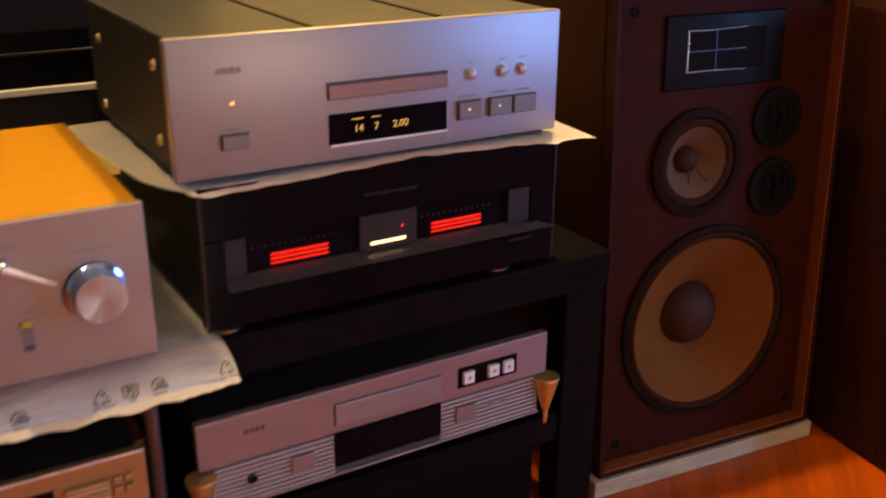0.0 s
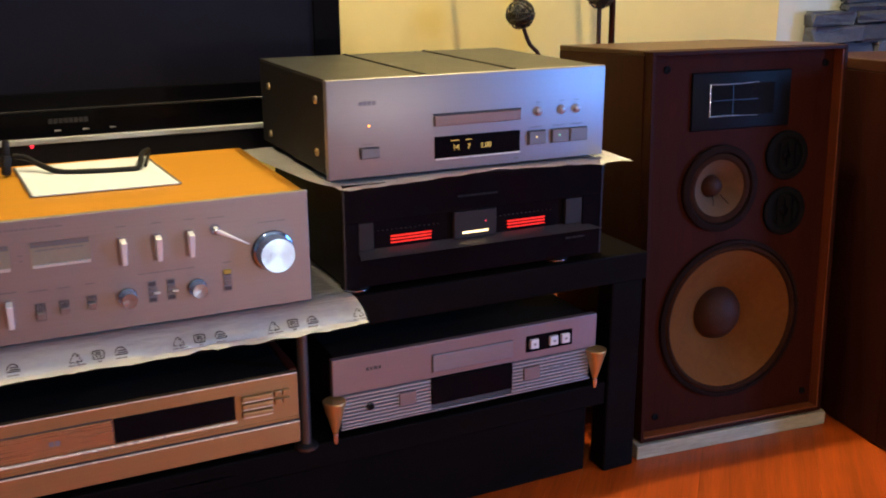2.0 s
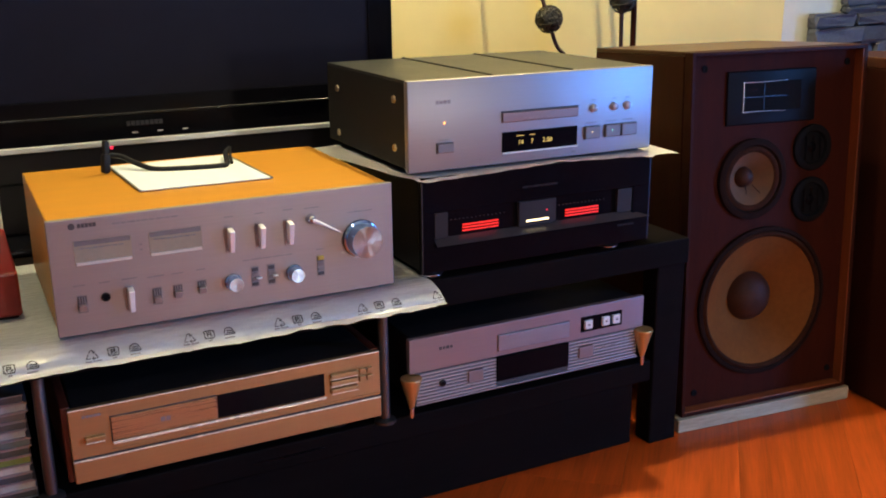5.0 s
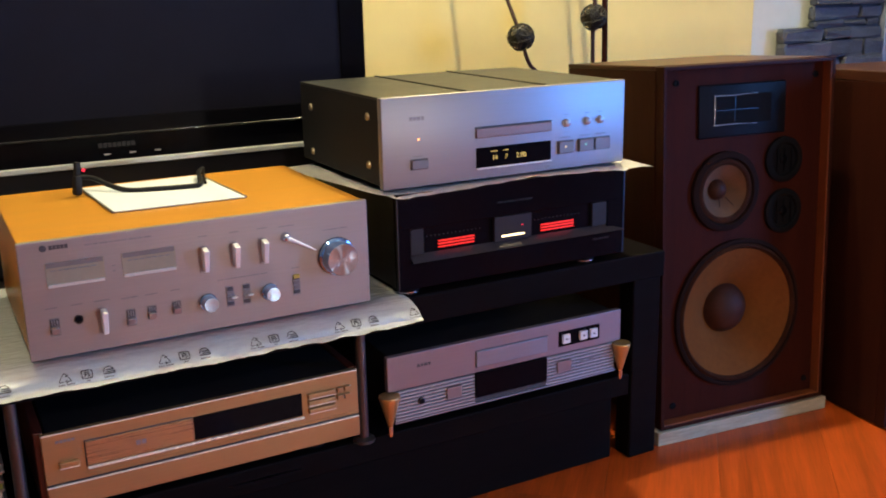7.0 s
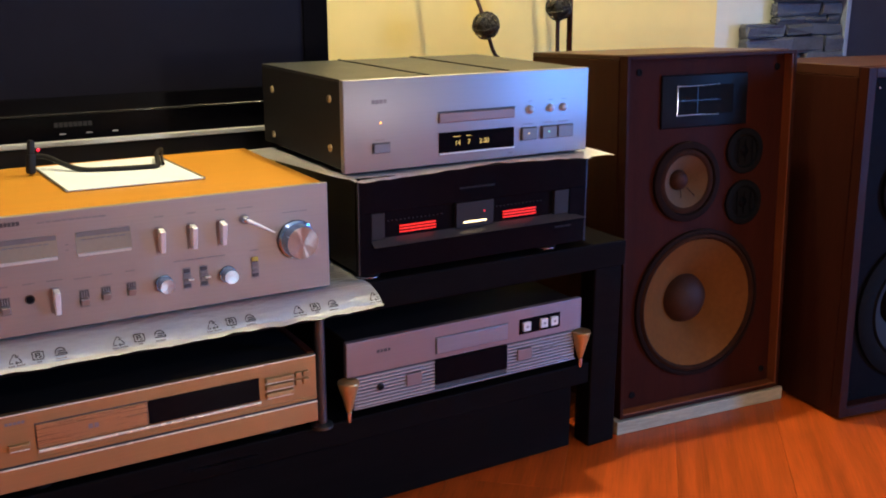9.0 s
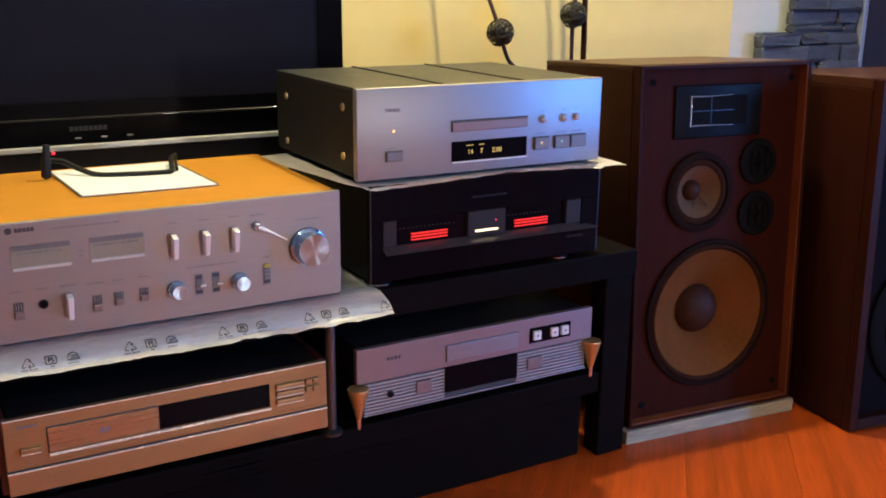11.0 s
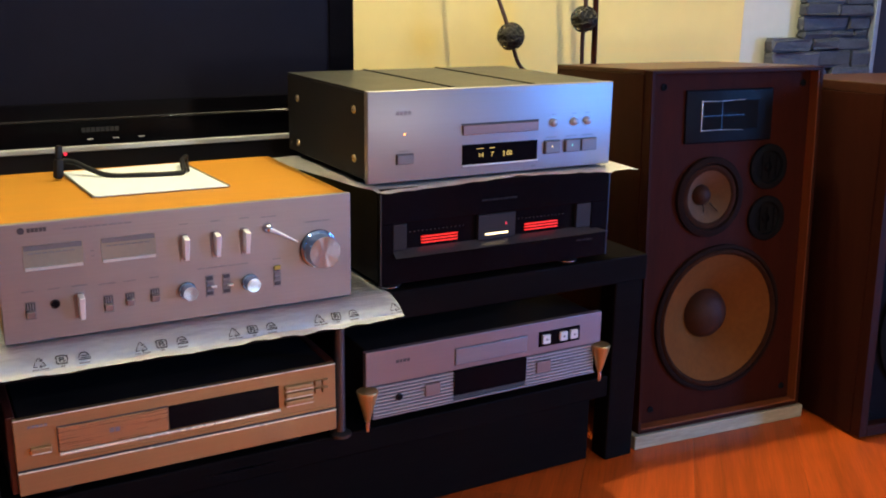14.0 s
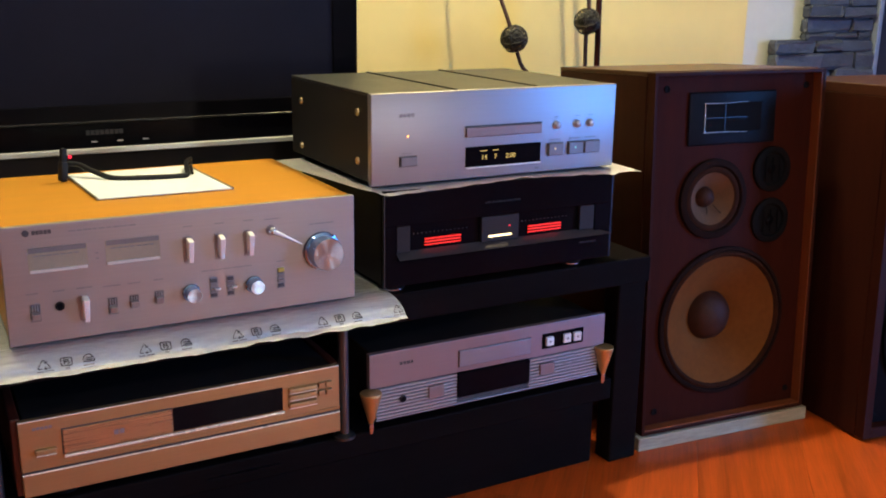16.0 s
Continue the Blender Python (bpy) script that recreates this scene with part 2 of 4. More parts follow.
def smooth_line(points, n=40):
    """A Catmull-Rom curve through a few points."""
    p = [Vector(q) for q in points]
    p = [p[0] * 2 - p[1]] + p + [p[-1] * 2 - p[-2]]
    out = []
    k = len(p) - 3
    for i in range(n + 1):
        s = min(i / n * k, k - 1e-6)
        j = int(s)
        t = s - j
        a, b, c, d = p[j:j + 4]
        out.append(0.5 * (2 * b + (c - a) * t + (2 * a - 5 * b + 4 * c - d) * t * t + (3 * b - a - 3 * c + d) * t ** 3))
    return out


def thing(name, label, category, x=0, y=0, z=0, group="", kind=""):
    ob = new(name)
    ob.empty_display_size = 0.05
    ob.matrix_basis = Matrix.Translation((x, y, z))
    return tagged(ob, label, category, group, kind)


def part(name, bm, material, parent=None, label="", smooth=None):
    chain, up = Matrix(), parent
    while up:
        chain, up = up.matrix_basis @ chain, up.parent
    bm.transform(chain.inverted())
    me = bpy.data.meshes.new(name)
    bm.to_mesh(me)
    bm.free()
    me.materials.append(material)
    if smooth:
        for p in me.polygons:
            p.use_smooth = True
        me.set_sharp_from_angle(angle=radians(smooth))
    ob = new(name, me)
    if parent:
        ob.parent = parent
    if label:
        ob["label"] = label
    return ob


def bars(x0, z, heights_widths, y, parent, material=INK, name="print_mark", h=0.004, gap=0.0015):
    """Unreadable print: a row of small plain bars on a front."""
    x = x0
    bms = []
    for w in heights_widths:
        bms.append(rbox(x, x + w, y - 0.0004, y + 0.0006, z - h / 2, z + h / 2))
        x += w + gap
    return part(name, joined(*bms), material, parent)


def digits(text, x, z, size, y, parent, material, name="digits"):
    cu = bpy.data.curves.new(name, "FONT")
    cu.body, cu.size, cu.extrude = text, size, 0.0002
    tmp = bpy.data.objects.new("tmp", cu)
    me = bpy.data.meshes.new_from_object(tmp)
    bpy.data.objects.remove(tmp)
    bm = bmesh.new()
    bm.from_mesh(me)
    bm.transform(pose(x, y, z, 90, 0, 0))
    return part(name, bm, material, parent)


def structure(name, bm, material, label):
    return tagged(part(name, bm, material), label, name.split("_")[0], kind="structure")


# ---- the room ----
WALL_Y, RIGHT_X, LEFT_X, BACK_Y, TOP = 0.92, 3.1, -2.6, -4.2, 2.5
structure("wall_north", rbox(LEFT_X - 0.1, 1.657, WALL_Y, WALL_Y + 0.12, 0, TOP), PLASTER, "cream yellow plastered wall behind the sticks")
structure("wall_pier", rbox(1.657, RIGHT_X + 0.1, WALL_Y + 0.004, WALL_Y + 0.12, 0, TOP), PLASTER_PALE, "pale grey plastered wall beside the stone chimney")
structure("wall_west", rbox(LEFT_X - 0.1, LEFT_X, BACK_Y, WALL_Y, 0, TOP), DIM_PLASTER, "plain grey plastered side wall")
structure("wall_south", rbox(LEFT_X - 0.1, RIGHT_X + 0.1, BACK_Y - 0.1, BACK_Y, 0, TOP), DIM_PLASTER, "plain grey plastered wall")
WY0, WY1, WZ0, WZ1 = -2.75, -2.05, 0.1, 1.6
structure("wall_east", joined(rbox(RIGHT_X, RIGHT_X + 0.12, BACK_Y, WY0, 0, TOP), rbox(RIGHT_X, RIGHT_X + 0.12, WY1, WALL_Y, 0, TOP),
                              rbox(RIGHT_X, RIGHT_X + 0.12, WY0, WY1, 0, WZ0), rbox(RIGHT_X, RIGHT_X + 0.12, WY0, WY1, WZ1, TOP)),
          DIM_PLASTER, "plain plastered wall with a window opening")
structure("ceiling", rbox(LEFT_X - 0.1, RIGHT_X + 0.12, BACK_Y - 0.1, WALL_Y + 0.12, TOP, TOP + 0.1), CEILING, "plain pale painted ceiling")
win = thing("window_1", "white framed window giving on blue dusk", "window", RIGHT_X, -2.4, WZ0, kind="structure")
part("window_frame", joined(rbox(RIGHT_X + 0.03, RIGHT_X + 0.08, WY0, WY0 + 0.06, WZ0, WZ1, 0.004), rbox(RIGHT_X + 0.03, RIGHT_X + 0.08, WY1 - 0.06, WY1, WZ0, WZ1, 0.004),
                            rbox(RIGHT_X + 0.03, RIGHT_X + 0.08, WY0 + 0.06, WY1 - 0.06, WZ0, WZ0 + 0.06, 0.004), rbox(RIGHT_X + 0.03, RIGHT_X + 0.08, WY0 + 0.06, WY1 - 0.06, WZ1 - 0.06, WZ1, 0.004)), WHITE_KEY, win)
pane = part("pane", rbox(RIGHT_X + 0.05, RIGHT_X + 0.056, WY0 + 0.05, WY1 - 0.05, WZ0 + 0.05, WZ1 - 0.05), PANE, win)
pane.visible_shadow = False

# bare bulbs hanging over the stand, and one added mid-room as unseen front fill
for lx, ly, lz in ((0.68, 0.27, 2.22), (-0.62, 0.27, 2.22), (-0.5, -3.0, 2.12)):
    cl = thing("ceiling_lamp", "bare warm bulb hanging from the ceiling, out of view", "lamp", lx, ly, TOP, group="ceiling lamps")
    part("cord", tube([(lx, ly, TOP), (lx, ly, lz + 0.20)], 0.004), DARK_PLASTIC, cl)
    part("socket", lathe([(0.018, 0), (0.02, 0.05), (0.012, 0.07)], (lx, ly, lz + 0.14), "z", 16), DARK_PLASTIC, cl, smooth=40)


# an unseen low lamp at the far end of the room, added as fill
fl = thing("front_fill_lamp", "unseen low fill lamp on a thin dark pole", "lamp", 0.75, -3.06, 0)
part("base", lathe([(0.09, 0), (0.09, 0.012), (0.02, 0.02)], (0.75, -3.06, 0), "z", 24), DARK_PLASTIC, fl, smooth=40)
part("pole", tube([(0.75, -3.06, 0.015), (0.75, -3.06, 0.50)], 0.007), DARK_PLASTIC, fl, smooth=60)


# ---- TV stand ----
stand = thing("tv_stand", "low black lacquered media stand with an open shelf", "tv stand", -0.1, 0.2, 0)
TOPZ, SHELFZ = 0.387, 0.165
part("top", rbox(-0.95, 0.531, -0.012, 0.62, 0.34, TOPZ, 0.003), STAND_BLACK, stand)
# Right end is drawn out to stand for the shaded floor by the leg
part("base_box", rbox(-0.87, 0.446, 0.018, 0.55, 0.0, 0.125, 0.003), STAND_BLACK, stand, "closed black base under the shelf, widened right for floor shade")
part("back_panel", rbox(-0.87, 0.452, 0.56, 0.575, 0.0, 0.34), STAND_BLACK, stand)
part("shelf", rbox(-0.95, 0.470, 0.0, 0.56, 0.125, SHELFZ, 0.003), STAND_BLACK, stand)
for x0 in (0.471, -0.95):
    for y0 in (0.0, 0.52):
        part("leg", rbox(x0, x0 + 0.060, y0 - 0.004, y0 + 0.038, 0, 0.34, 0.003), STAND_BLACK, stand)
for px in (-0.048, -0.535):
    post = part("post", lathe([(0.0082, 0), (0.0082, 0.175)], (px, 0.0, SHELFZ), "z", 20), POST_STEEL, stand, "thin steel post", smooth=40)
    part("flange", lathe([(0.017, 0), (0.017, 0.004), (0.009, 0.008)], (px, 0.0, SHELFZ), "z", 20), POST_STEEL, post, smooth=40)


streak = bmesh.new()
edge = [[streak.verts.new((u, -0.0014, h)), streak.verts.new((u, -0.0014, -h))] for u, h in ((-0.262, 0.0001), (-0.225, 0.0006), (-0.200, 0.0012), (-0.178, 0.0006), (-0.150, 0.0001))]
for a, b in zip(edge, edge[1:]):
    streak.faces.new((a[0], a[1], b[1], b[0]))
bmesh.ops.solidify(streak, geom=list(streak.faces), thickness=0.001)
bmesh.ops.recalc_face_normals(streak, faces=streak.faces)
streak.transform(pose(0, 0, 0.1455))
part("pale_streak", streak, BRIGHT, stand, "thin pale streak along the shelf front")


# ---- plastic film under the amplifier with printed recycling marks ----
def film(x0, x1, y0, y1, z, drop, seed, nx=260, ny=14, thick=0.0010, wave=0.0025, fold=0.02):
    """A sheet lying at z whose front hem hangs over the edge at y0, slightly wavy."""
    bm = bmesh.new()
    rows = []
    for j in range(ny + 10):
        row = []
        for i in range(nx + 1):
            x = x0 + (x1 - x0) * i / nx
            n = noise.noise(Vector((x * 9, j * 0.4, seed)))
            n2 = noise.noise(Vector((x * 34, j * 0.5, seed + 5))) + 0.6 * abs(noise.noise(Vector((x * 75, j * 0.35, seed + 9))))
            if j <= ny:
                y = y1 + (y0 - y1) * j / ny
                zz = z + 0.0008 + wave * 0.2 * abs(n)
            else:
                s = min(1.0, (j - ny) / 6)
                lip = max(0, j - ny - 6)
                hem = drop * (1 + 0.16 * noise.noise(Vector((x * 11, 3, seed))) + 0.05 * n2)
                y = y0 - fold * math.sin(s * 1.5) - 0.005 * n * s - 0.0036 * n2 * s
                zz = z + 0.0008 - hem * s ** 1.3
                # the hem curls outwards along its lower edge
                y -= lip * (0.0044 + 0.0010 * n2)
                zz -= lip * (0.0007 + 0.0006 * n)
            row.append(bm.verts.new((x, y, zz)))
        rows.append(row)
    for a, b in zip(rows, rows[1:]):
        for i in range(nx):
            bm.faces.new((a[i], b[i], b[i + 1], a[i + 1]))
    bmesh.ops.solidify(bm, geom=list(bm.faces), thickness=thick)
    bmesh.ops.recalc_face_normals(bm, faces=bm.faces)
    return bm


sheet = thing("plastic_sheet", "wrinkled pearly plastic packing film with printed recycling marks", "plastic sheet", -0.3, 0.1, TOPZ)
part("film", film(-0.72, 0.027, -0.018, 0.37, TOPZ, 0.019, 3.0, fold=0.040), FOIL, sheet, smooth=60)


def strokes(lines, w, m):
    """Printed line work: flat ribbons of width w along a few polylines."""
    bms = []
    for line in lines:
        for (u0, v0), (u1, v1) in zip(line, line[1:]):
            b = rbox(-w * 0.4, math.hypot(u1 - u0, v1 - v0) + w * 0.4, -0.0003, 0.0003, -w / 2, w / 2)
            b.transform(m @ pose(u0, 0, v0, 0, -math.degrees(math.atan2(v1 - v0, u1 - u0)), 0))
            bms.append(b)
    return joined(*bms)


# three marks in each group: a triangle of folded arrows, a square of arrows and a rounded sign with a bar
MARKS = (
    [[(-0.0030, -0.0058), (-0.0074, -0.0058), (-0.0080, -0.0044), (-0.0052, 0.0010)], [(-0.0040, 0.0030), (-0.0012, 0.0074), (0.0012, 0.0074), (0.0036, 0.0030)],
     [(0.0050, 0.0008), (0.0078, -0.0044), (0.0072, -0.0058), (0.0005, -0.0058)], [(0.0022, -0.0036), (0.0002, -0.0058), (0.0022, -0.0076)], [(0.0010, 0.0032), (0.0036, 0.0028), (0.0046, 0.0050)]],
    [[(-0.0072, 0.0012), (-0.0074, 0.0056), (-0.0060, 0.0066), (0.0034, 0.0066)], [(0.0052, 0.0060), (0.0074, 0.0052), (0.0074, -0.0020)], [(0.0070, -0.0042), (0.0058, -0.0062), (-0.0026, -0.0062)],
     [(-0.0046, -0.0060), (-0.0072, -0.0052), (-0.0074, -0.0012)], [(-0.0030, -0.0030), (-0.0030, 0.0034), (0.0022, 0.0034), (0.0024, 0.0006), (-0.0026, 0.0004)], [(0.0014, -0.0034), (0.0040, -0.0016)]],
    [[(-0.0076, -0.0010), (-0.0058, 0.0040), (-0.0022, 0.0066), (0.0024, 0.0064), (0.0054, 0.0036), (0.0066, 0.0008)], [(-0.0030, 0.0016), (0.0066, 0.0010)], [(-0.0076, -0.0044), (0.0076, -0.0050), (0.0080, -0.0022), (-0.0034, -0.0018)]])
PRINT = mat("worn_black_print", (0.035, 0.034, 0.040), 0.5, 0.0, 0.5, 160)
for gx in (-0.593, -0.470, -0.347, -0.224, -0.101, 0.0175):
    for k in range(3 if gx < 0 else 1):
        m = pose(gx + k * 0.0265, -0.0528, TOPZ - 0.0094, -48, 0, 0) @ Matrix.Scale(0.88, 4)
        mark = part("printed_mark", strokes(MARKS[k], (0.0011, 0.0015, 0.0013)[k], m), PRINT, sheet)
        word = [rbox(u, u + 0.0022, -0.0003, 0.0003, -0.0112, -0.0094) for u in ((-0.0100, -0.0070, -0.0040, 0.0008, 0.0038, 0.0068, 0.0096), (-0.0022, 0.0008), (-0.0080, -0.0052, -0.0022, 0.0010, 0.0040))[k]]
        for b in word:
            b.transform(m)
        part("print_line", joined(*word), INK_FAINT, mark)


# ---- integrated amplifier, honey veneer and silver front ----
AX0, AX1, AZ0, AZ1, AY = -0.504, -0.039, 0.397, 0.549, -0.026
amp = thing("integrated_amplifier", "vintage silver faced integrated amplifier in honey wood cabinet", "amplifier", -0.27, 0.14, TOPZ + 0.002)
part("cabinet", rbox(AX0 + 0.002, AX1 - 0.002, AY + 0.010, 0.315, AZ0, AZ1 - 0.001, 0.002), AMBER_WOOD, amp, "honey coloured wood veneer cabinet")
part("face_panel", rbox(AX0, AX1, AY, AY + 0.009, AZ0, AZ1, 0.0012), ALU_WARM, amp, "brushed silver face panel")
for fx in (AX0 + 0.05, AX1 - 0.05):
    for fy in (0.03, 0.27):
        part("foot", lathe([(0.02, 0), (0.02, 0.0125)], (fx, fy, TOPZ + 0.002), "z", 20), RUBBER, amp, smooth=40)
for mx0, mx1 in ((-0.474, -0.404), (-0.382, -0.314)):
    meter = part("meter", rbox(mx0, mx1, AY - 0.0006, AY + 0.002, 0.490, 0.520), METER, amp, "cream level meter window")
    part("scale_band", rbox(mx0 + 0.001, mx1 - 0.001, AY - 0.0012, AY, 0.514, 0.520), GREY_KEY, meter)
    part("meter_sill", rbox(mx0 + 0.001, mx1 - 0.001, AY - 0.0022, AY, 0.4885, 0.4925, 0.0005), METER_PALE, meter)
    bars(mx0 + 0.006, 0.510, [0.006] * 7, AY - 0.0012, meter, INK_FAINT, "scale_print", 0.001, 0.002)


def lever(x, zt, zb, lean=0.0):
    lv = part("lever_switch", rbox(x - 0.006, x + 0.006, AY - 0.001, AY + 0.001, zb - 0.004, zt + 0.006, 0.0004), ALU_WARM, amp)
    b = rbox(-0.0038, 0.0038, -0.015, 0.0, -0.026, 0.005, 0.0012)
    for v in b.verts:
        if v.co.z < -0.01:
            v.co.x *= 0.82
    b.transform(pose(x, AY - 0.002, zt, 12, lean, 0))
    part("lever", b, BRIGHT, lv, "bright metal lever")


for x in (-0.277, -0.235, -0.195):
    lever(x, 0.509, 0.482)
lever(-0.412, 0.448, 0.424)
lv = part("selector", lathe([(0.0072, 0), (0.0066, 0.003), (0.0052, 0.009), (0.003, 0.0112), (0.0005, 0.0115)], (-0.163, AY, 0.511), "y", 24), CHROME, amp, smooth=40)
part("pointer", tube([(-0.163, AY - 0.009, 0.511), (-0.146, AY - 0.010, 0.502), (-0.1225, AY - 0.009, 0.4885)], lambda t: 0.0034 - 0.0023 * t, 10), BRIGHT, lv, smooth=60)


def knob(name, x, z, r, depth, parent, label):
    k = part(name, lathe([(r * 1.13, 0), (r * 1.13, depth * 0.15), (r * 1.02, depth * 0.20), (r, depth * 0.82), (r * 0.94, depth), (r * 0.88, depth), (0.001, depth * 0.97)], (x, AY, z), "y", 36), SPUN, parent, label, smooth=25)
    part("skirt", lathe([(r * 1.15, -0.0005), (r * 1.15, 0.0010)], (x, AY, z), "y", 36), BLACK_METAL, k, smooth=40)


knob("volume_knob", -0.089, 0.473, 0.0240, 0.026, amp, "large polished volume knob")
for x in (-0.2765, -0.190):
    knob("balance_knob", x, 0.437, 0.0102, 0.018, amp, "small polished knob")
for x, z in ((-0.471, 0.438), (-0.378, 0.434), (-0.351, 0.437), (-0.319, 0.438)):
    tall = 0.012 if x < -0.36 else 0.009
    rk = part("rocker_switch", rbox(x - 0.0062, x + 0.0062, AY - 0.0006, AY + 0.001, z - tall, z + tall - 0.001), GREY_KEY, amp)
    part("slot", rbox(x - 0.0052, x + 0.0052, AY - 0.0009, AY, z - 0.001, z + tall - 0.0025), INK, rk)
    b = rbox(-0.0050, 0.0050, -0.005, 0.002, -0.0055, 0.0035, 0.0010)
    b.transform(pose(x, AY - 0.001, z - 0.003, 16, 0, 0))
    part("rocker", b, ALU_WARM, rk)
    for k in (-0.003, 0.0, 0.003):
        part("ridge", rbox(x + k - 0.0006, x + k + 0.0006, AY - 0.0022, AY, z + 0.001, z + tall - 0.003), GREY_TRAY, rk)
for x, z in ((-0.246, 0.440), (-0.223, 0.440), (-0.151, 0.441)):
    sl = part("slide_switch", rbox(x - 0.0055, x + 0.0055, AY - 0.0008, AY + 0.001, z - 0.015, z + 0.014), INK_FAINT, amp)
    for dz in (-0.0105, -0.0035, 0.0035, 0.0100):
        part("segment", rbox(x - 0.0042, x + 0.0042, AY - 0.0022, AY, z + dz - 0.0024, z + dz + 0.0024, 0.0006), INK if abs(dz) > 0.005 else GREY_KEY, sl)
    if x < -0.2:
        part("slide_tip", rbox(x + 0.001, x + 0.0085, AY - 0.006, AY - 0.001, z - 0.0030, z - 0.0008, 0.0006), BRIGHT, sl, "small bright slider tip")
part("yellow_mark", rbox(-0.1555, -0.1465, AY - 0.0036, AY, 0.4505, 0.4560, 0.0006), mat("yellow_paint", (0.45, 0.34, 0.05), 0.5), amp, "yellow switch mark")
jack = part("headphone_jack", lathe([(0.0060, 0), (0.0057, 0.002), (0.0045, 0.002), (0.004, -0.0015)], (-0.442, AY, 0.4425), "y", 24), STEEL, amp, smooth=40)
part("socket_hole", lathe([(0.0042, 0.0), (0.0042, 0.0015)], (-0.442, AY, 0.4425), "y", 20), RUBBER, jack, smooth=40)
part("logo_emblem", lathe([(0.0042, 0), (0.0042, 0.0006)], (-0.474, AY, 0.5395), "y", 20), INK, amp)
bars(-0.467, 0.5395, [0.004] * 5, AY, amp, INK, "logo", 0.0052, 0.0006)
bars(-0.425, 0.5375, [0.009, 0.006, 0.010, 0.005, 0.008, 0.007, 0.010, 0.006, 0.009], AY, amp, INK_FAINT, "title_print", 0.002)
for bx, bz, ws in ((-0.480, 0.4625, [0.014]), (-0.449, 0.4625, [0.014]), (-0.421, 0.4625, [0.019]), (-0.389, 0.4605, [0.022]), (-0.358, 0.4605, [0.016]), (-0.325, 0.461, [0.012]),
                   (-0.262, 0.4645, [0.010, 0.016, 0.012, 0.016, 0.010]), (-0.283, 0.528, [0.012]), (-0.241, 0.528, [0.013]), (-0.202, 0.528, [0.014]), (-0.172, 0.5265, [0.022]), (-0.108, 0.513, [0.008, 0.014, 0.012]),
                   (-0.157, 0.4655, [0.012]), (-0.395, 0.506, [0.004]), (-0.395, 0.499, [0.004])):
    bars(bx, bz, ws, AY, amp, INK_FAINT, "caption_print", 0.0018)

# paper and cable lying on the amplifier
paper = thing("paper_card", "white card lying on the amplifier top", "paper", -0.28, 0.19, AZ1)
bm = bmesh.new()
quad = [bm.verts.new((x, y, AZ1 + 0.0005)) for x, y in ((-0.366, 0.088), (-0.183, 0.083), (-0.195, 0.292), (-0.377, 0.287))]
bm.faces.new(quad)
up = bmesh.ops.extrude_face_region(bm, geom=list(bm.faces))["geom"]
for v in up:
    if isinstance(v, bmesh.types.BMVert):
        v.co.z += 0.0015
bmesh.ops.recalc_face_normals(bm, faces=bm.faces)
part("card", bm, PAPER, paper)
for near, far in (((-0.368, 0.088), (-0.379, 0.287)), ((-0.181, 0.083), (-0.193, 0.292))):
    part("edging", tube([(*near, AZ1 + 0.0016), (*far, AZ1 + 0.0016)], 0.0016, 6), GREY_TRAY, paper, "thin grey edging")
cable = thing("cable", "thin black cable with a plug lying over the card", "cable", -0.3, 0.2, AZ1)
CZ = AZ1 + 0.006
part("wire", tube(smooth_line([(-0.378, 0.270, CZ + 0.016), (-0.362, 0.262, CZ + 0.014), (-0.345, 0.240, CZ + 0.006), (-0.322, 0.215, CZ - 0.001), (-0.28, 0.198, CZ - 0.001), (-0.235, 0.190, CZ - 0.001),
                              (-0.219, 0.192, CZ), (-0.210, 0.225, CZ + 0.003), (-0.203, 0.255, CZ + 0.007), (-0.190, 0.280, CZ + 0.008)], 60), 0.0040), BLACK_METAL, cable, smooth=60)
plug = joined(rbox(-0.006, 0.006, -0.007, 0.007, 0.0, 0.030, 0.004), rbox(-0.0045, 0.0045, -0.005, 0.005, 0.028, 0.050, 0.003))
plug.transform(pose(-0.391, 0.238, AZ1 + 0.001, 0, 6, 20))
part("plug", plug, BLACK_METAL, cable, smooth=40)
part("strand", tube(smooth_line([(-0.207, 0.205, CZ - 0.001), (-0.198, 0.245, CZ), (-0.189, 0.28, CZ + 0.004)], 20), 0.0022), BLACK_METAL, cable, smooth=60)

# ---- power amplifier, gloss black with red level bars ----
PX0, PX1, PZ0, PZ1, PY = 0.016, 0.437, 0.397, 0.5445, -0.010
pa = thing("power_amplifier", "gloss black power amplifier with red level bars lit", "amplifier", 0.22, 0.15, TOPZ)
part("case", rbox(PX0 + 0.003, PX1 - 0.003, PY + 0.013, 0.33, PZ0, PZ1, 0.002), BLACK_METAL, pa)
part("front_panel", joined(rbox(PX0, PX1, PY, PY + 0.012, 0.4905, PZ1, 0.0015), rbox(PX0, PX1, PY, PY + 0.012, PZ0, 0.4385, 0.0015),
                           rbox(PX0, 0.037, PY, PY + 0.012, 0.4365, 0.4905), rbox(0.404, PX1, PY, PY + 0.012, 0.4365, 0.4905)), GLOSS_BLACK, pa, "gloss black front panel")
for strip_x in (PX0, PX1):
    part("side_strip", rbox(strip_x - 0.001, strip_x + 0.0012, PY - 0.001, PY + 0.004, PZ0, PZ1 - 0.004), STEEL, pa)
recess = part("meter_recess", rbox(0.037, 0.404, PY + 0.0085, PY + 0.0118, 0.4365, 0.4905), GLOSS_BLACK, pa)
bm = bmesh.new()
sill = [bm.verts.new(p) for p in ((0.036, PY - 0.012, 0.4405), (0.434, PY - 0.012, 0.4405), (0.404, PY + 0.007, 0.4495), (0.038, PY + 0.007, 0.4495))]
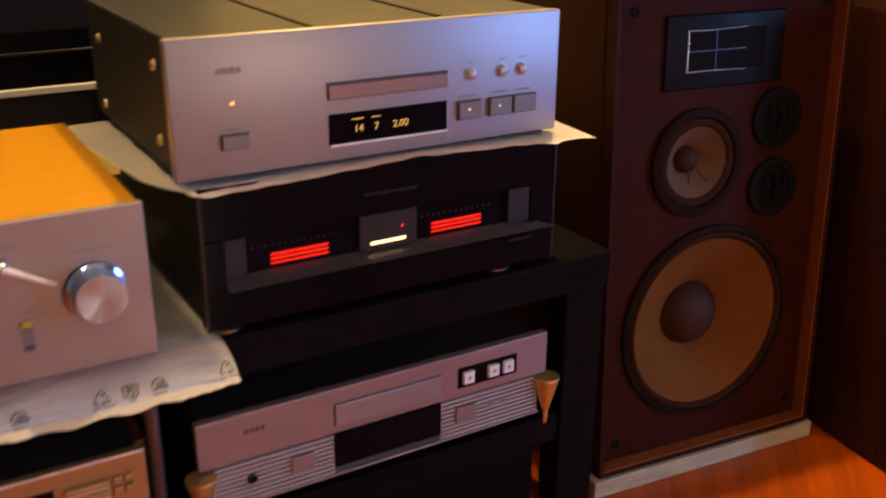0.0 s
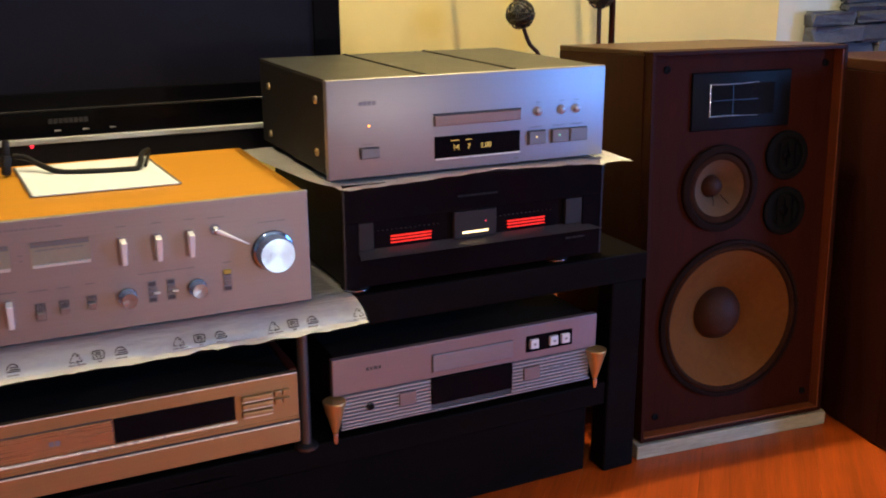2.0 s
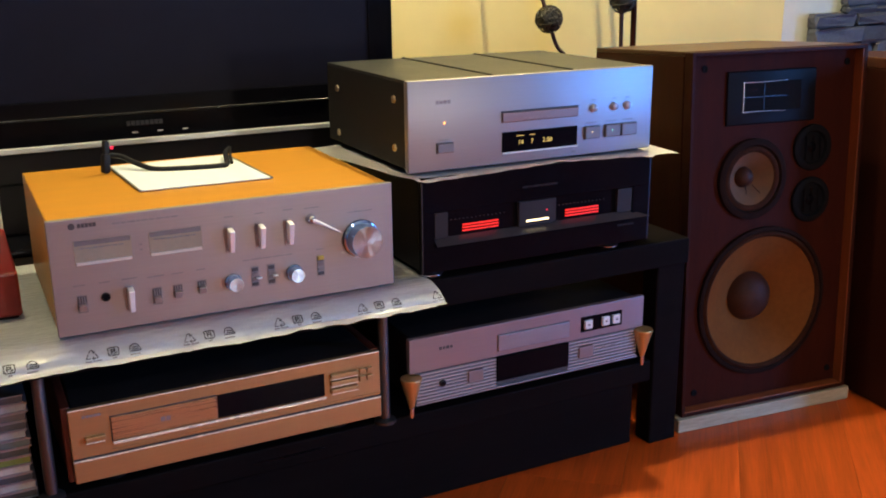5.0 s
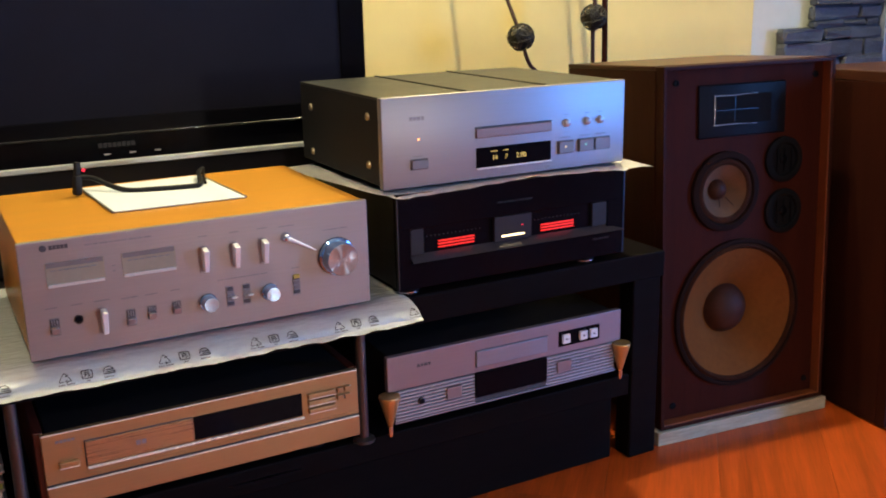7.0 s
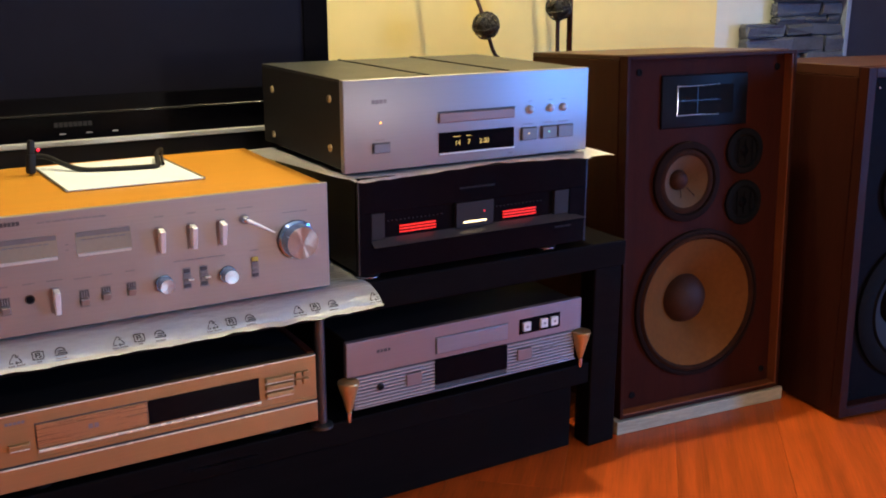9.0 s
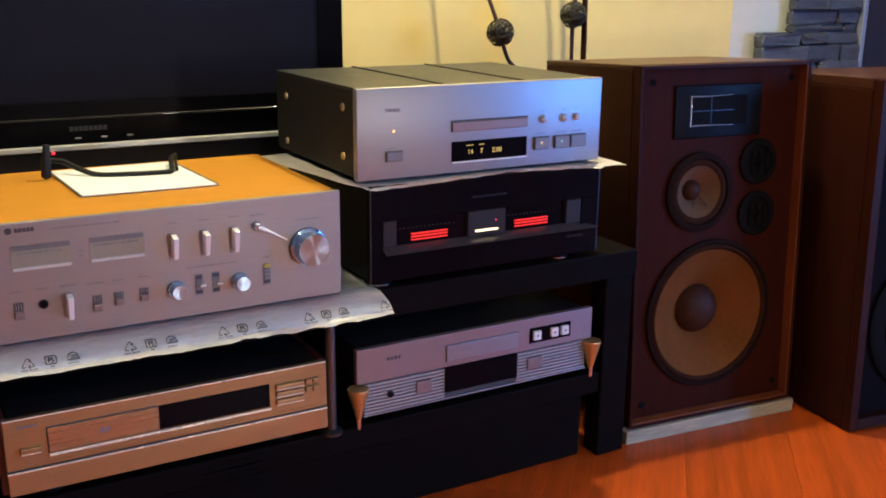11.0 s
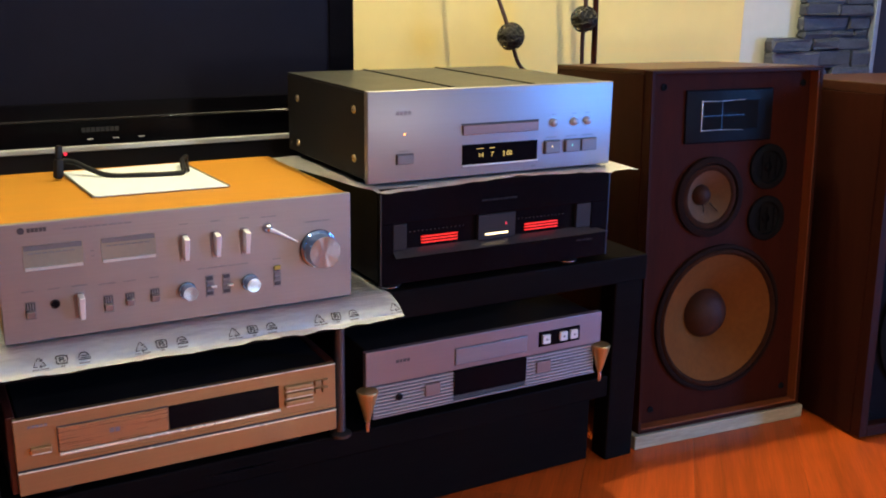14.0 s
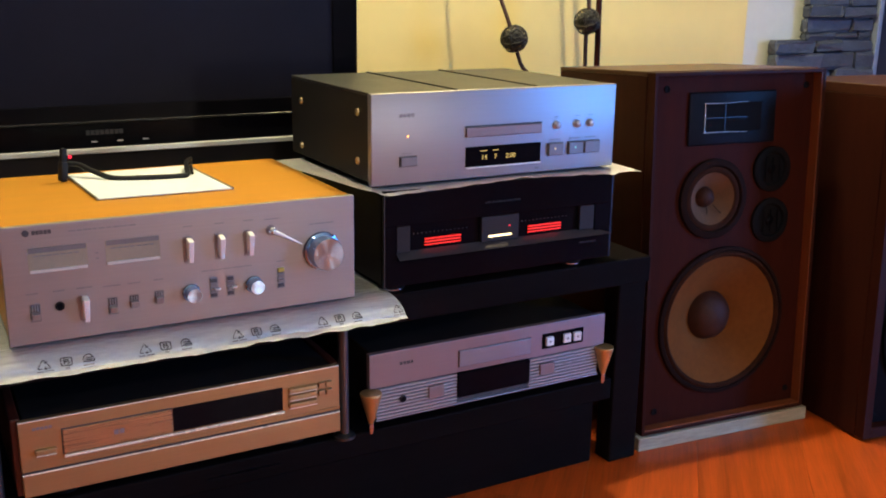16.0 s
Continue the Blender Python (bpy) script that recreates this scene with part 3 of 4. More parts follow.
bm.faces.new(sill)
bmesh.ops.solidify(bm, geom=list(bm.faces), thickness=0.001)
bmesh.ops.recalc_face_normals(bm, faces=bm.faces)
part("sill", bm, mat("satin_grey_sill", (0.13, 0.115, 0.12), 0.16, 0.25, 0.06, 10), recess, "satin grey sloping sill")
SATIN = mat("satin_grey_block", (0.030, 0.025, 0.026), 0.45, 0.0, 0.08, 20, spec=0.15)
for x0, x1 in ((0.038, 0.060), (0.185, 0.254), (0.374, 0.403)):
    part("divider", rbox(x0, x1, PY + 0.001, PY + 0.0085, 0.4495, 0.4895, 0.0008), SATIN, recess, "satin grey divider block")
for x0, x1 in ((0.088, 0.151), (0.276, 0.340)):
    lb = part("level_bar", rbox(x0, x1, PY + 0.006, PY + 0.0085, 0.4545, 0.4562), RED_GLOW, recess, "glowing red level bar")
    for k in range(1, 3):
        part("level_segment", rbox(x0, x1, PY + 0.006, PY + 0.0085, 0.4545 + 0.0045 * k, 0.4566 + 0.0045 * k), RED_GLOW, lb)
    for k in range(14):
        xx = x0 - 0.02 + (x1 - x0 + 0.03) * k / 13
        part("scale_tick", rbox(xx, xx + 0.001, PY + 0.006, PY + 0.0085, 0.474, 0.4755), INK, lb)
part("power_bar", rbox(0.198, 0.2395, PY - 0.0005, PY + 0.002, 0.4565, 0.4592), WHITE_GLOW, recess, "glowing warm white bar")
part("peak_led", lathe([(0.0012, 0), (0.001, 0.001)], (0.236, PY + 0.001, 0.472), "y", 10), LED_RED, recess)
bars(0.190, 0.513, [0.010, 0.006, 0.012, 0.005, 0.010, 0.014], PY, pa, DIM_PRINT, "script_print", 0.003)
bars(0.375, 0.428, [0.010, 0.008, 0.012], PY, pa, DIM_PRINT, "script_print", 0.003)
for fx in (0.040, 0.372):
    for fy in (0.016, 0.28):
        ft = part("foot", lathe([(0.019, 0), (0.021, 0.004), (0.021, 0.0101)], (fx, fy, TOPZ), "z", 24), RUBBER, pa, smooth=40)
        part("foot_ring", lathe([(0.0213, 0.003), (0.0213, 0.0042)], (fx, fy, TOPZ), "z", 24), CHROME, ft, smooth=40)

# foam sheet between the two
fs = thing("foam_sheet", "thin white packing foam sheet hanging over the edges", "foam sheet", 0.2, 0.1, PZ1)
bm = bmesh.new()
rows = []
NX, NY = 90, 16
for j in range(NY + 1):
    row = []
    for i in range(NX + 1):
        s, t = i / NX, j / NY
        x = -0.050 + 0.022 * t * (1 - s) + (0.537 - 0.018 * t * t) * s
        front = -0.020 - 0.024 * max(0.0, (s - 0.85) / 0.15) + 0.045 * max(0.0, (0.10 - s) / 0.10)
        y = 0.31 + (front - 0.31) * t
        out = max(0.0, 0.012 - y) / 0.03
        ripple = 0.0055 * math.exp(-((x - 0.25) / 0.09) ** 2) - 0.0025 * math.exp(-((x - 0.03) / 0.04) ** 2) + 0.0024 * noise.noise(Vector((s * 17, 0, 7)))
        z = PZ1 + 0.0014 + (ripple if t > 0.9 else 0.0) * min(1.0, out)
        z += 0.007 * max(0.0, (0.07 - s) / 0.07) ** 2 * t - 0.03 * max(0.0, 0.004 - x) * (1 - t)
        if j == NY and 0.01 < x < 0.43:
            z -= 0.003
        if x > 0.437:
            z += 0.004 * noise.noise(Vector((t * 3, 2, 1)))
        row.append(bm.verts.new((x, y, max(z, PZ1 + 0.0014) if 0.016 < x < 0.437 and y > -0.008 else z)))
    rows.append(row)
for a, b in zip(rows, rows[1:]):
    for i in range(NX):
        bm.faces.new((a[i], b[i], b[i + 1], a[i + 1]))
bmesh.ops.solidify(bm, geom=list(bm.faces), thickness=0.0022)
bmesh.ops.recalc_face_normals(bm, faces=bm.faces)
part("foam", bm, FOAM_SHEET, fs, smooth=60)

# ---- CD player on top ----
CZ0, CZ1 = 0.5515, 0.6865
cd = thing("cd_player", "silver fronted CD player with amber display lit", "cd player", 0.22, 0.16, PZ1 + 0.003)
part("case", rbox(0.004, 0.438, 0.0125, 0.335, CZ0 + 0.003, CZ1 - 0.004, 0.002), BLACK_METAL, cd, "black steel case")
for x0, x1 in ((0.0045, 0.146), (0.1505, 0.2915), (0.296, 0.4375)):
    part("top_plate", rbox(x0, x1, 0.0135, 0.335, CZ1 - 0.0042, CZ1 - 0.0005, 0.001), TOP_METAL, cd, "dark grey cover plate")
for x0 in (0.1455, 0.2912):
    part("cover_ridge", rbox(x0, x0 + 0.0055, 0.014, 0.336, CZ1 - 0.004, CZ1 + 0.0012, 0.0008), BLACK_METAL, cd, "black ridge between the plates")
part("face_panel", rbox(0, 0.442, 0, 0.012, CZ0, CZ1, 0.0018, 3), ALU, cd, "brushed silver face panel", smooth=40)
for y, z in ((0.055, 0.582), (0.055, 0.655), (0.287, 0.572), (0.287, 0.647)):
    sc = part("side_screw", lathe([(0.006, 0), (0.0055, 0.002), (0.004, 0.003), (0.001, 0.003)], (0.004, y, z), "x", 16), SCREW, cd, "brass side screw", smooth=30)
    part("screw_slot", rbox(0.0004, 0.0012, y - 0.0035, y + 0.0035, z - 0.0005, z + 0.0005), INK, sc)
for fx in (0.05, 0.39):
    for fy in (0.05, 0.28):
        part("foot", lathe([(0.02, 0), (0.02, 0.0075)], (fx, fy, PZ1 + 0.003), "z", 20), RUBBER, cd, smooth=40)
tray = part("disc_tray", rbox(0.1575, 0.2955, -0.004, 0.002, 0.6150, 0.6300, 0.0012), BRONZE_TRAY, cd, "bronze tinted disc tray lip")
part("tray_slot", rbox(0.156, 0.297, -0.0006, 0.001, 0.6300, 0.6325), INK, tray)
disp = part("display", rbox(0.1580, 0.2955, -0.0015, 0.002, 0.5690, 0.6000, 0.0006), GLOSS_BLACK, cd, "black display window")
part("display_lip", rbox(0.1580, 0.2955, -0.0040, 0.0, 0.5668, 0.5692, 0.0006), BRIGHT, disp)
digits("14", 0.1855, 0.5795, 0.0105, -0.0018, disp, AMBER_GLOW)
digits("7", 0.2085, 0.5795, 0.0105, -0.0018, disp, AMBER_GLOW)
digits("2.00", 0.2300, 0.5795, 0.0105, -0.0018, disp, AMBER_GLOW)
part("indicator_bar", joined(rbox(0.183, 0.196, -0.0019, -0.0012, 0.5925, 0.5935), rbox(0.206, 0.216, -0.0019, -0.0012, 0.5925, 0.5935)), AMBER_GLOW, disp)
for x in (0.326, 0.366, 0.392):
    rb = part("round_button", lathe([(0.0075, 0), (0.0075, 0.001), (0.0062, 0.0012), (0.006, 0.004), (0.004, 0.0055), (0.0005, 0.0058)], (x, 0, 0.6255), "y", 24), BUTTON, cd, "polished round button", smooth=40)
    bars(x - 0.004, 0.6385, [0.008], 0, cd, INK_FAINT, "caption_print", 0.0018)
for i, (x0, x1) in enumerate(((0.3095, 0.338), (0.3490, 0.3775), (0.3805, 0.411))):
    kb = part("square_button", rbox(x0, x1, -0.005, 0.001, 0.577, 0.5965, 0.0012), GREY_KEY, cd)
    part("button_gap", rbox(x0 - 0.001, x1 + 0.001, -0.0005, 0.0005, 0.576, 0.5975), INK, kb)
    if i < 2:
        part("button_led", lathe([(0.0017, 0), (0.0015, 0.0006)], ((x0 + x1) / 2 - 0.002, -0.005, 0.588), "y", 12), (LED_YELLOW, LED_GREEN)[i], kb)
    bars(x0 + 0.003, 0.6025, [0.020], 0, cd, INK_FAINT, "caption_print", 0.0018)
pb = part("power_button", rbox(0.0465, 0.0735, -0.005, 0.001, 0.5785, 0.5925, 0.0012), GREY_KEY, cd)
part("button_gap", rbox(0.0455, 0.0745, -0.0005, 0.0005, 0.5775, 0.5935), INK, pb)
part("power_led", lathe([(0.0018, 0), (0.0015, 0.0008)], (0.060, 0, 0.6225), "y", 12), LED_ORANGE, cd)
bars(0.0455, 0.6535, [0.005] * 4, 0, cd, INK_FAINT, "logo", 0.006, 0.0016)
bars(0.050, 0.5975, [0.016], 0, cd, INK_FAINT, "caption_print", 0.0016)
bars(0.286, 0.5590, [0.008], 0, cd, INK_FAINT, "caption_print", 0.003)

# ---- lower disc transport on gilded cones ----
LY = -0.004
lo = thing("disc_transport", "rose silver disc transport with ribbed lower front on gilded cones", "cd player", 0.22, 0.15, SHELFZ)
part("case", rbox(0.002, 0.435, LY + 0.0145, 0.31, 0.186, 0.289, 0.002), BLACK_METAL, lo)
part("upper_panel", rbox(-0.0065, 0.4435, LY, LY + 0.012, 0.2355, 0.2920, 0.0015), ALU_PINK, lo, "rose silver upper panel")
part("lower_panel", rbox(0.004, 0.434, LY + 0.004, LY + 0.014, 0.1815, 0.2350, 0.001), INK, lo, "dark ribbed lower panel")
RIB = mat("bright_rib", (0.46, 0.46, 0.50), 0.32, 0.5, 0.04, 10, (1, 20, 20))
ROSE_KEY = mat("rose_key", (0.26, 0.19, 0.19), 0.4, 0.3, 0.06, 20)
for i in range(9):
    z = 0.1835 + i * 0.0057
    for x0, x1 in ((0.006, 0.1495), (0.2885, 0.432)):
        part("rib", rbox(x0, x1, LY, LY + 0.0045, z, z + 0.0033, 0.0008, 1), RIB, lo)
part("front_edge", rbox(0.004, 0.434, LY - 0.001, LY + 0.005, 0.1800, 0.1828, 0.0008), ALU, lo)
tr = part("disc_tray", rbox(0.151, 0.288, LY - 0.003, LY + 0.002, 0.2455, 0.2725, 0.001), GREY_TRAY, lo, "grey disc tray front")
part("tray_gap", rbox(0.150, 0.289, LY - 0.0005, LY + 0.0005, 0.2445, 0.2735), INK, tr)
part("display", rbox(0.150, 0.288, LY - 0.0025, LY + 0.005, 0.1925, 0.2345, 0.0008), GLOSS_BLACK, lo, "black display window")
kp = part("key_plate", rbox(0.312, 0.397, LY - 0.001, LY + 0.001, 0.2475, 0.2745, 0.0006), GLOSS_BLACK, lo, "black key plate")
for x in (0.3255, 0.361, 0.3825):
    wk = part("key", rbox(x - 0.0075, x + 0.0075, LY - 0.006, LY, 0.2535, 0.2690, 0.0012), WHITE_KEY, kp, "white square key")
    part("key_mark", rbox(x - 0.002, x + 0.002, LY - 0.0064, LY - 0.0055, 0.2595, 0.2630), INK_FAINT, wk)
for x0, x1 in ((0.0965, 0.1235), (0.3095, 0.3380)):
    part("square_button", rbox(x0, x1, LY - 0.003, LY + 0.004, 0.2010, 0.2215, 0.0012), ROSE_KEY, lo)
for x in (0.360, 0.380):
    bars(x - 0.004, 0.2135, [0.003, 0.003], LY - 0.001, lo, INK_FAINT, "caption_print", 0.003)
lj = part("headphone_jack", lathe([(0.006, 0), (0.006, 0.002), (0.004, 0.0025), (0.004, 0.0005)], (0.0505, LY, 0.2105), "y", 20), STEEL, lo, smooth=40)
part("socket_hole", lathe([(0.0042, 0.0), (0.0042, 0.0022)], (0.0505, LY, 0.2105), "y", 20), RUBBER, lj)
bars(0.045, 0.270, [0.005, 0.004, 0.006, 0.004], LY, lo, INK, "logo", 0.005)
for cx in (-0.006, 0.4415):
    cone = part("cone_foot", lathe([(0.004, 0.0), (0.0165, 0.046), (0.0172, 0.049), (0.0165, 0.051), (0.001, 0.051)], (cx, LY - 0.004, 0.1815), "z", 28), CONE_GOLD, lo, "gilded cone foot", smooth=35)
    part("spike", lathe([(0.0035, 0), (0.0045, 0.005), (0.0045, 0.017)], (cx, LY - 0.004, SHELFZ), "z", 16), CHROME, cone, smooth=40)
for fx in (0.05, 0.39):
    part("rear_foot", lathe([(0.014, 0), (0.014, 0.0212)], (fx, 0.27, SHELFZ), "z", 16), RUBBER, lo)

# ---- pale gold CD player ----
GY = -0.015
gp = thing("cd_player", "pale gold CD player with red-brown wooden cheeks", "cd player", -0.28, 0.15, SHELFZ)
part("case", rbox(-0.498, -0.068, GY + 0.012, 0.30, 0.178, 0.288, 0.002), BLACK_METAL, gp)
for x0 in (-0.512, -0.0665):
    part("cheek", rbox(x0, x0 + 0.0125, GY + 0.020, 0.30, 0.178, 0.288, 0.002), CHEEK, gp, "red-brown wooden cheek")
part("upper_panel", rbox(-0.505, -0.061, GY, GY + 0.0115, 0.2195, 0.2900, 0.0012), GOLD_PANEL, gp, "pale gold upper panel")
part("lower_panel", rbox(-0.505, -0.061, GY - 0.003, GY + 0.0115, 0.1850, 0.2175, 0.0018), GOLD_PANEL, gp, "pale gold lower panel")
gt = part("disc_tray", rbox(-0.4520, -0.3105, GY - 0.003, GY + 0.002, 0.2375, 0.2715, 0.0008), GOLD_TRAY, gp)
part("tray_gap", rbox(-0.4535, -0.3095, GY - 0.0005, GY + 0.0005, 0.2365, 0.2730), INK, gt)
bars(-0.388, 0.2545, [0.006, 0.006], GY - 0.003, gt, INK_FAINT, "disc_mark", 0.007)
part("display", rbox(-0.3085, -0.1500, GY - 0.0015, GY + 0.002, 0.2375, 0.2720, 0.0006), GLOSS_BLACK, gp, "black display window")
part("groove_strip", rbox(-0.4530, -0.061, GY - 0.0012, GY + 0.001, 0.2230, 0.2250), GOLD_PANEL, gp)
# Near-white rods paint the highlight lines along the panel edges, lip and keys
GLINT_ROD = mat("gold_glint_rod", (1.0, 0.90, 0.72), 0.28, 0.35, 0.04, 10)
part("polished_edge_glint", tube([(-0.5045, GY + 0.0004, 0.2896), (-0.0615, GY + 0.0004, 0.2896)], 0.0011, 10), GLINT_ROD, gp, smooth=80)
part("polished_edge_glint", tube([(-0.5045, GY - 0.0022, 0.2168), (-0.0615, GY - 0.0022, 0.2168)], 0.0013, 10), GLINT_ROD, gp, smooth=80)
part("polished_lip_glint", tube([(-0.4520, GY - 0.0050, 0.2352), (-0.1500, GY - 0.0050, 0.2352)], 0.0022, 12), GLINT_ROD, gp, "polished lip, its highlight put into the colour", smooth=80)
part("shadow_gap", rbox(-0.5040, -0.0620, GY - 0.0004, GY + 0.004, 0.2179, 0.2194), INK, gp)
for z in (0.2655, 0.2545, 0.2425):
    part("flat_key", rbox(-0.1415, -0.0985, GY - 0.0070, GY + 0.001, z - 0.0043, z + 0.0038, 0.0020), GOLD_PANEL, gp)
    part("key_edge_glint", tube([(-0.1405, GY - 0.0060, z - 0.0036), (-0.0995, GY - 0.0060, z - 0.0036)], 0.0010, 8), GLINT_ROD, gp, smooth=80)
for x in (-0.0905, -0.0790):
    for z in (0.2655, 0.2535):
        part("small_key", rbox(x - 0.0050, x + 0.0050, GY - 0.0055, GY + 0.001, z - 0.0045, z + 0.0042, 0.0014), GOLD_PANEL, gp)
pb = part("power_button", rbox(-0.4870, -0.4610, GY - 0.006, GY + 0.001, 0.2415, 0.2500, 0.0014), GOLD_PANEL, gp)
part("key_edge_glint", tube([(-0.4860, GY - 0.0058, 0.2420), (-0.4620, GY - 0.0058, 0.2420)], 0.0009, 8), GLINT_ROD, pb, smooth=80)
bars(-0.488, 0.2785, [0.004] * 5, GY, gp, INK_FAINT, "logo", 0.004, 0.001)
for fx in (-0.45, -0.12):
    for fy in (0.03, 0.27):
        part("foot", lathe([(0.018, 0), (0.018, 0.0131)], (fx, fy, SHELFZ), "z", 20), RUBBER, gp, smooth=40)

# ---- disc cases on the shelf, red box on top ----
shades = ((0.05, 0.05, 0.05), (0.35, 0.35, 0.33), (0.04, 0.05, 0.06), (0.45, 0.43, 0.40), (0.16, 0.20, 0.04), (0.05, 0.06, 0.05), (0.10, 0.13, 0.12), (0.35, 0.34, 0.32), (0.06, 0.06, 0.06), (0.12, 0.10, 0.09), (0.3, 0.3, 0.3), (0.05, 0.05, 0.06))
for k, col in enumerate(shades):
    dc = thing("disc_case", "plastic disc case lying in a stack on the shelf", "disc case", -0.63, 0.08, SHELFZ + k * 0.0125, group="stacked disc cases")
    dx = random.uniform(-0.004, 0.004)
    z0 = SHELFZ + k * 0.0125
    part("insert", rbox(-0.69 + dx, -0.555 + dx, 0.016, 0.14, z0 + 0.0015, z0 + 0.0105), mat("case_insert", col, 0.5, 0, 0.2, 30), dc)
    part("case_shell", joined(rbox(-0.692 + dx, -0.553 + dx, 0.014, 0.142, z0, z0 + 0.0014), rbox(-0.692 + dx, -0.553 + dx, 0.014, 0.142, z0 + 0.0106, z0 + 0.0120)), GREY_TRAY, dc)

rbx = thing("red_box", "small dark red glossy box on the plastic film", "box", -0.6, 0.2, TOPZ + 0.0025)
part("body", rbox(-0.68, -0.536, 0.10, 0.36, TOPZ + 0.006, 0.455, 0.004), RED_BOX, rbx)
part("base", rbox(-0.675, -0.541, 0.105, 0.355, TOPZ + 0.0025, TOPZ + 0.006), RUBBER, rbx)
bxw = thing("white_box", "pale cardboard box behind the red box", "box", -0.6, 0.45, TOPZ)
part("carton", rbox(-0.70, -0.535, 0.40, 0.48, TOPZ, 0.53, 0.003), PLASTER_PALE, bxw)
bars(-0.555, 0.47, [0.006, 0.004], 0.40, bxw, INK, "print_mark", 0.01)

# ---- television ----
TVY = 0.50
tv = thing("television", "large dark flat television with a silver strip along its foot", "television", -0.45, 0.52, TOPZ)
part("back_shell", rbox(-1.08, 0.195, TVY + 0.022, TVY + 0.075, 0.535, 1.27, 0.012), DARK_PLASTIC, tv)
part("screen", rbox(-1.04, 0.152, TVY + 0.004, TVY + 0.020, 0.63, 1.24), SCREEN, tv, "switched-off dark screen")
part("bezel", joined(rbox(-1.09, 0.202, TVY, TVY + 0.022, 0.556, 0.630, 0.002), rbox(-1.09, 0.202, TVY, TVY + 0.022, 1.24, 1.28, 0.002),
                     rbox(0.152, 0.202, TVY, TVY + 0.022, 0.630, 1.24, 0.001), rbox(-1.09, -1.04, TVY, TVY + 0.022, 0.630, 1.24, 0.001)), GLOSS_BLACK, tv, "gloss black bezel")
part("bevel_line", tube([(-1.06, TVY - 0.001, 0.6005), (0.18, TVY - 0.001, 0.6005)], 0.0026, 10), mat("dark_edge", (0.01, 0.01, 0.012), 0.10, 0.0, 0.05, 10, spec=0.45), tv, smooth=60)
part("silver_strip", rbox(-1.085, 0.198, TVY - 0.004, TVY + 0.010, 0.5455, 0.5555, 0.0018), mat("silver_strip", (0.70, 0.72, 0.72), 0.35, 0.3, 0.05, 10), tv, "silver foot strip")
part("speaker_rail", rbox(-1.06, 0.16, TVY + 0.012, TVY + 0.05, 0.49, 0.5455, 0.004), DARK_PLASTIC, tv)
part("neck", rbox(-0.55, -0.33, TVY + 0.025, TVY + 0.065, TOPZ + 0.012, 0.49, 0.005), DARK_PLASTIC, tv)
part("foot", rbox(-0.78, -0.10, TVY - 0.085, TVY + 0.10, TOPZ, TOPZ + 0.013, 0.005), GLOSS_BLACK, tv)
bars(-0.312, 0.5825, [0.0065] * 8, TVY, tv, mat("dim_logo", (0.022, 0.021, 0.022), 0.5), "logo", 0.008)
# Short white bars stand in for lamp glints on the bezel
for ix in (-0.299, -0.255, -0.211):
    part("bezel_glint", rbox(ix - 0.005, ix + 0.005, TVY - 0.0006, TVY + 0.001, 0.5655, 0.5672), WHITE_KEY, tv)
part("standby_led", lathe([(0.003, 0), (0.002, 0.001)], (-0.342, TVY - 0.004, 0.5435), "y", 12), LED_RED, tv)

# ---- loudspeakers ----
W, H, D, RB = 0.388, 0.672, 0.32, 0.020


def driver_ring(name, u, v, r0, r1, depth, material, parent, label=""):
    return part(name, lathe([(r1, -0.002), (r1, depth), (r1 - 0.003, depth + 0.002), (r0 + 0.003, depth + 0.002), (r0, depth - 0.002), (r0, -0.002), (r1, -0.002)], (u, RB, v), "y", 48, (False, False)), material, parent, label, smooth=40)


RIM = mat("dull_metal_rim", (0.38, 0.36, 0.34), 0.4, 0.5, 0.1, 20)


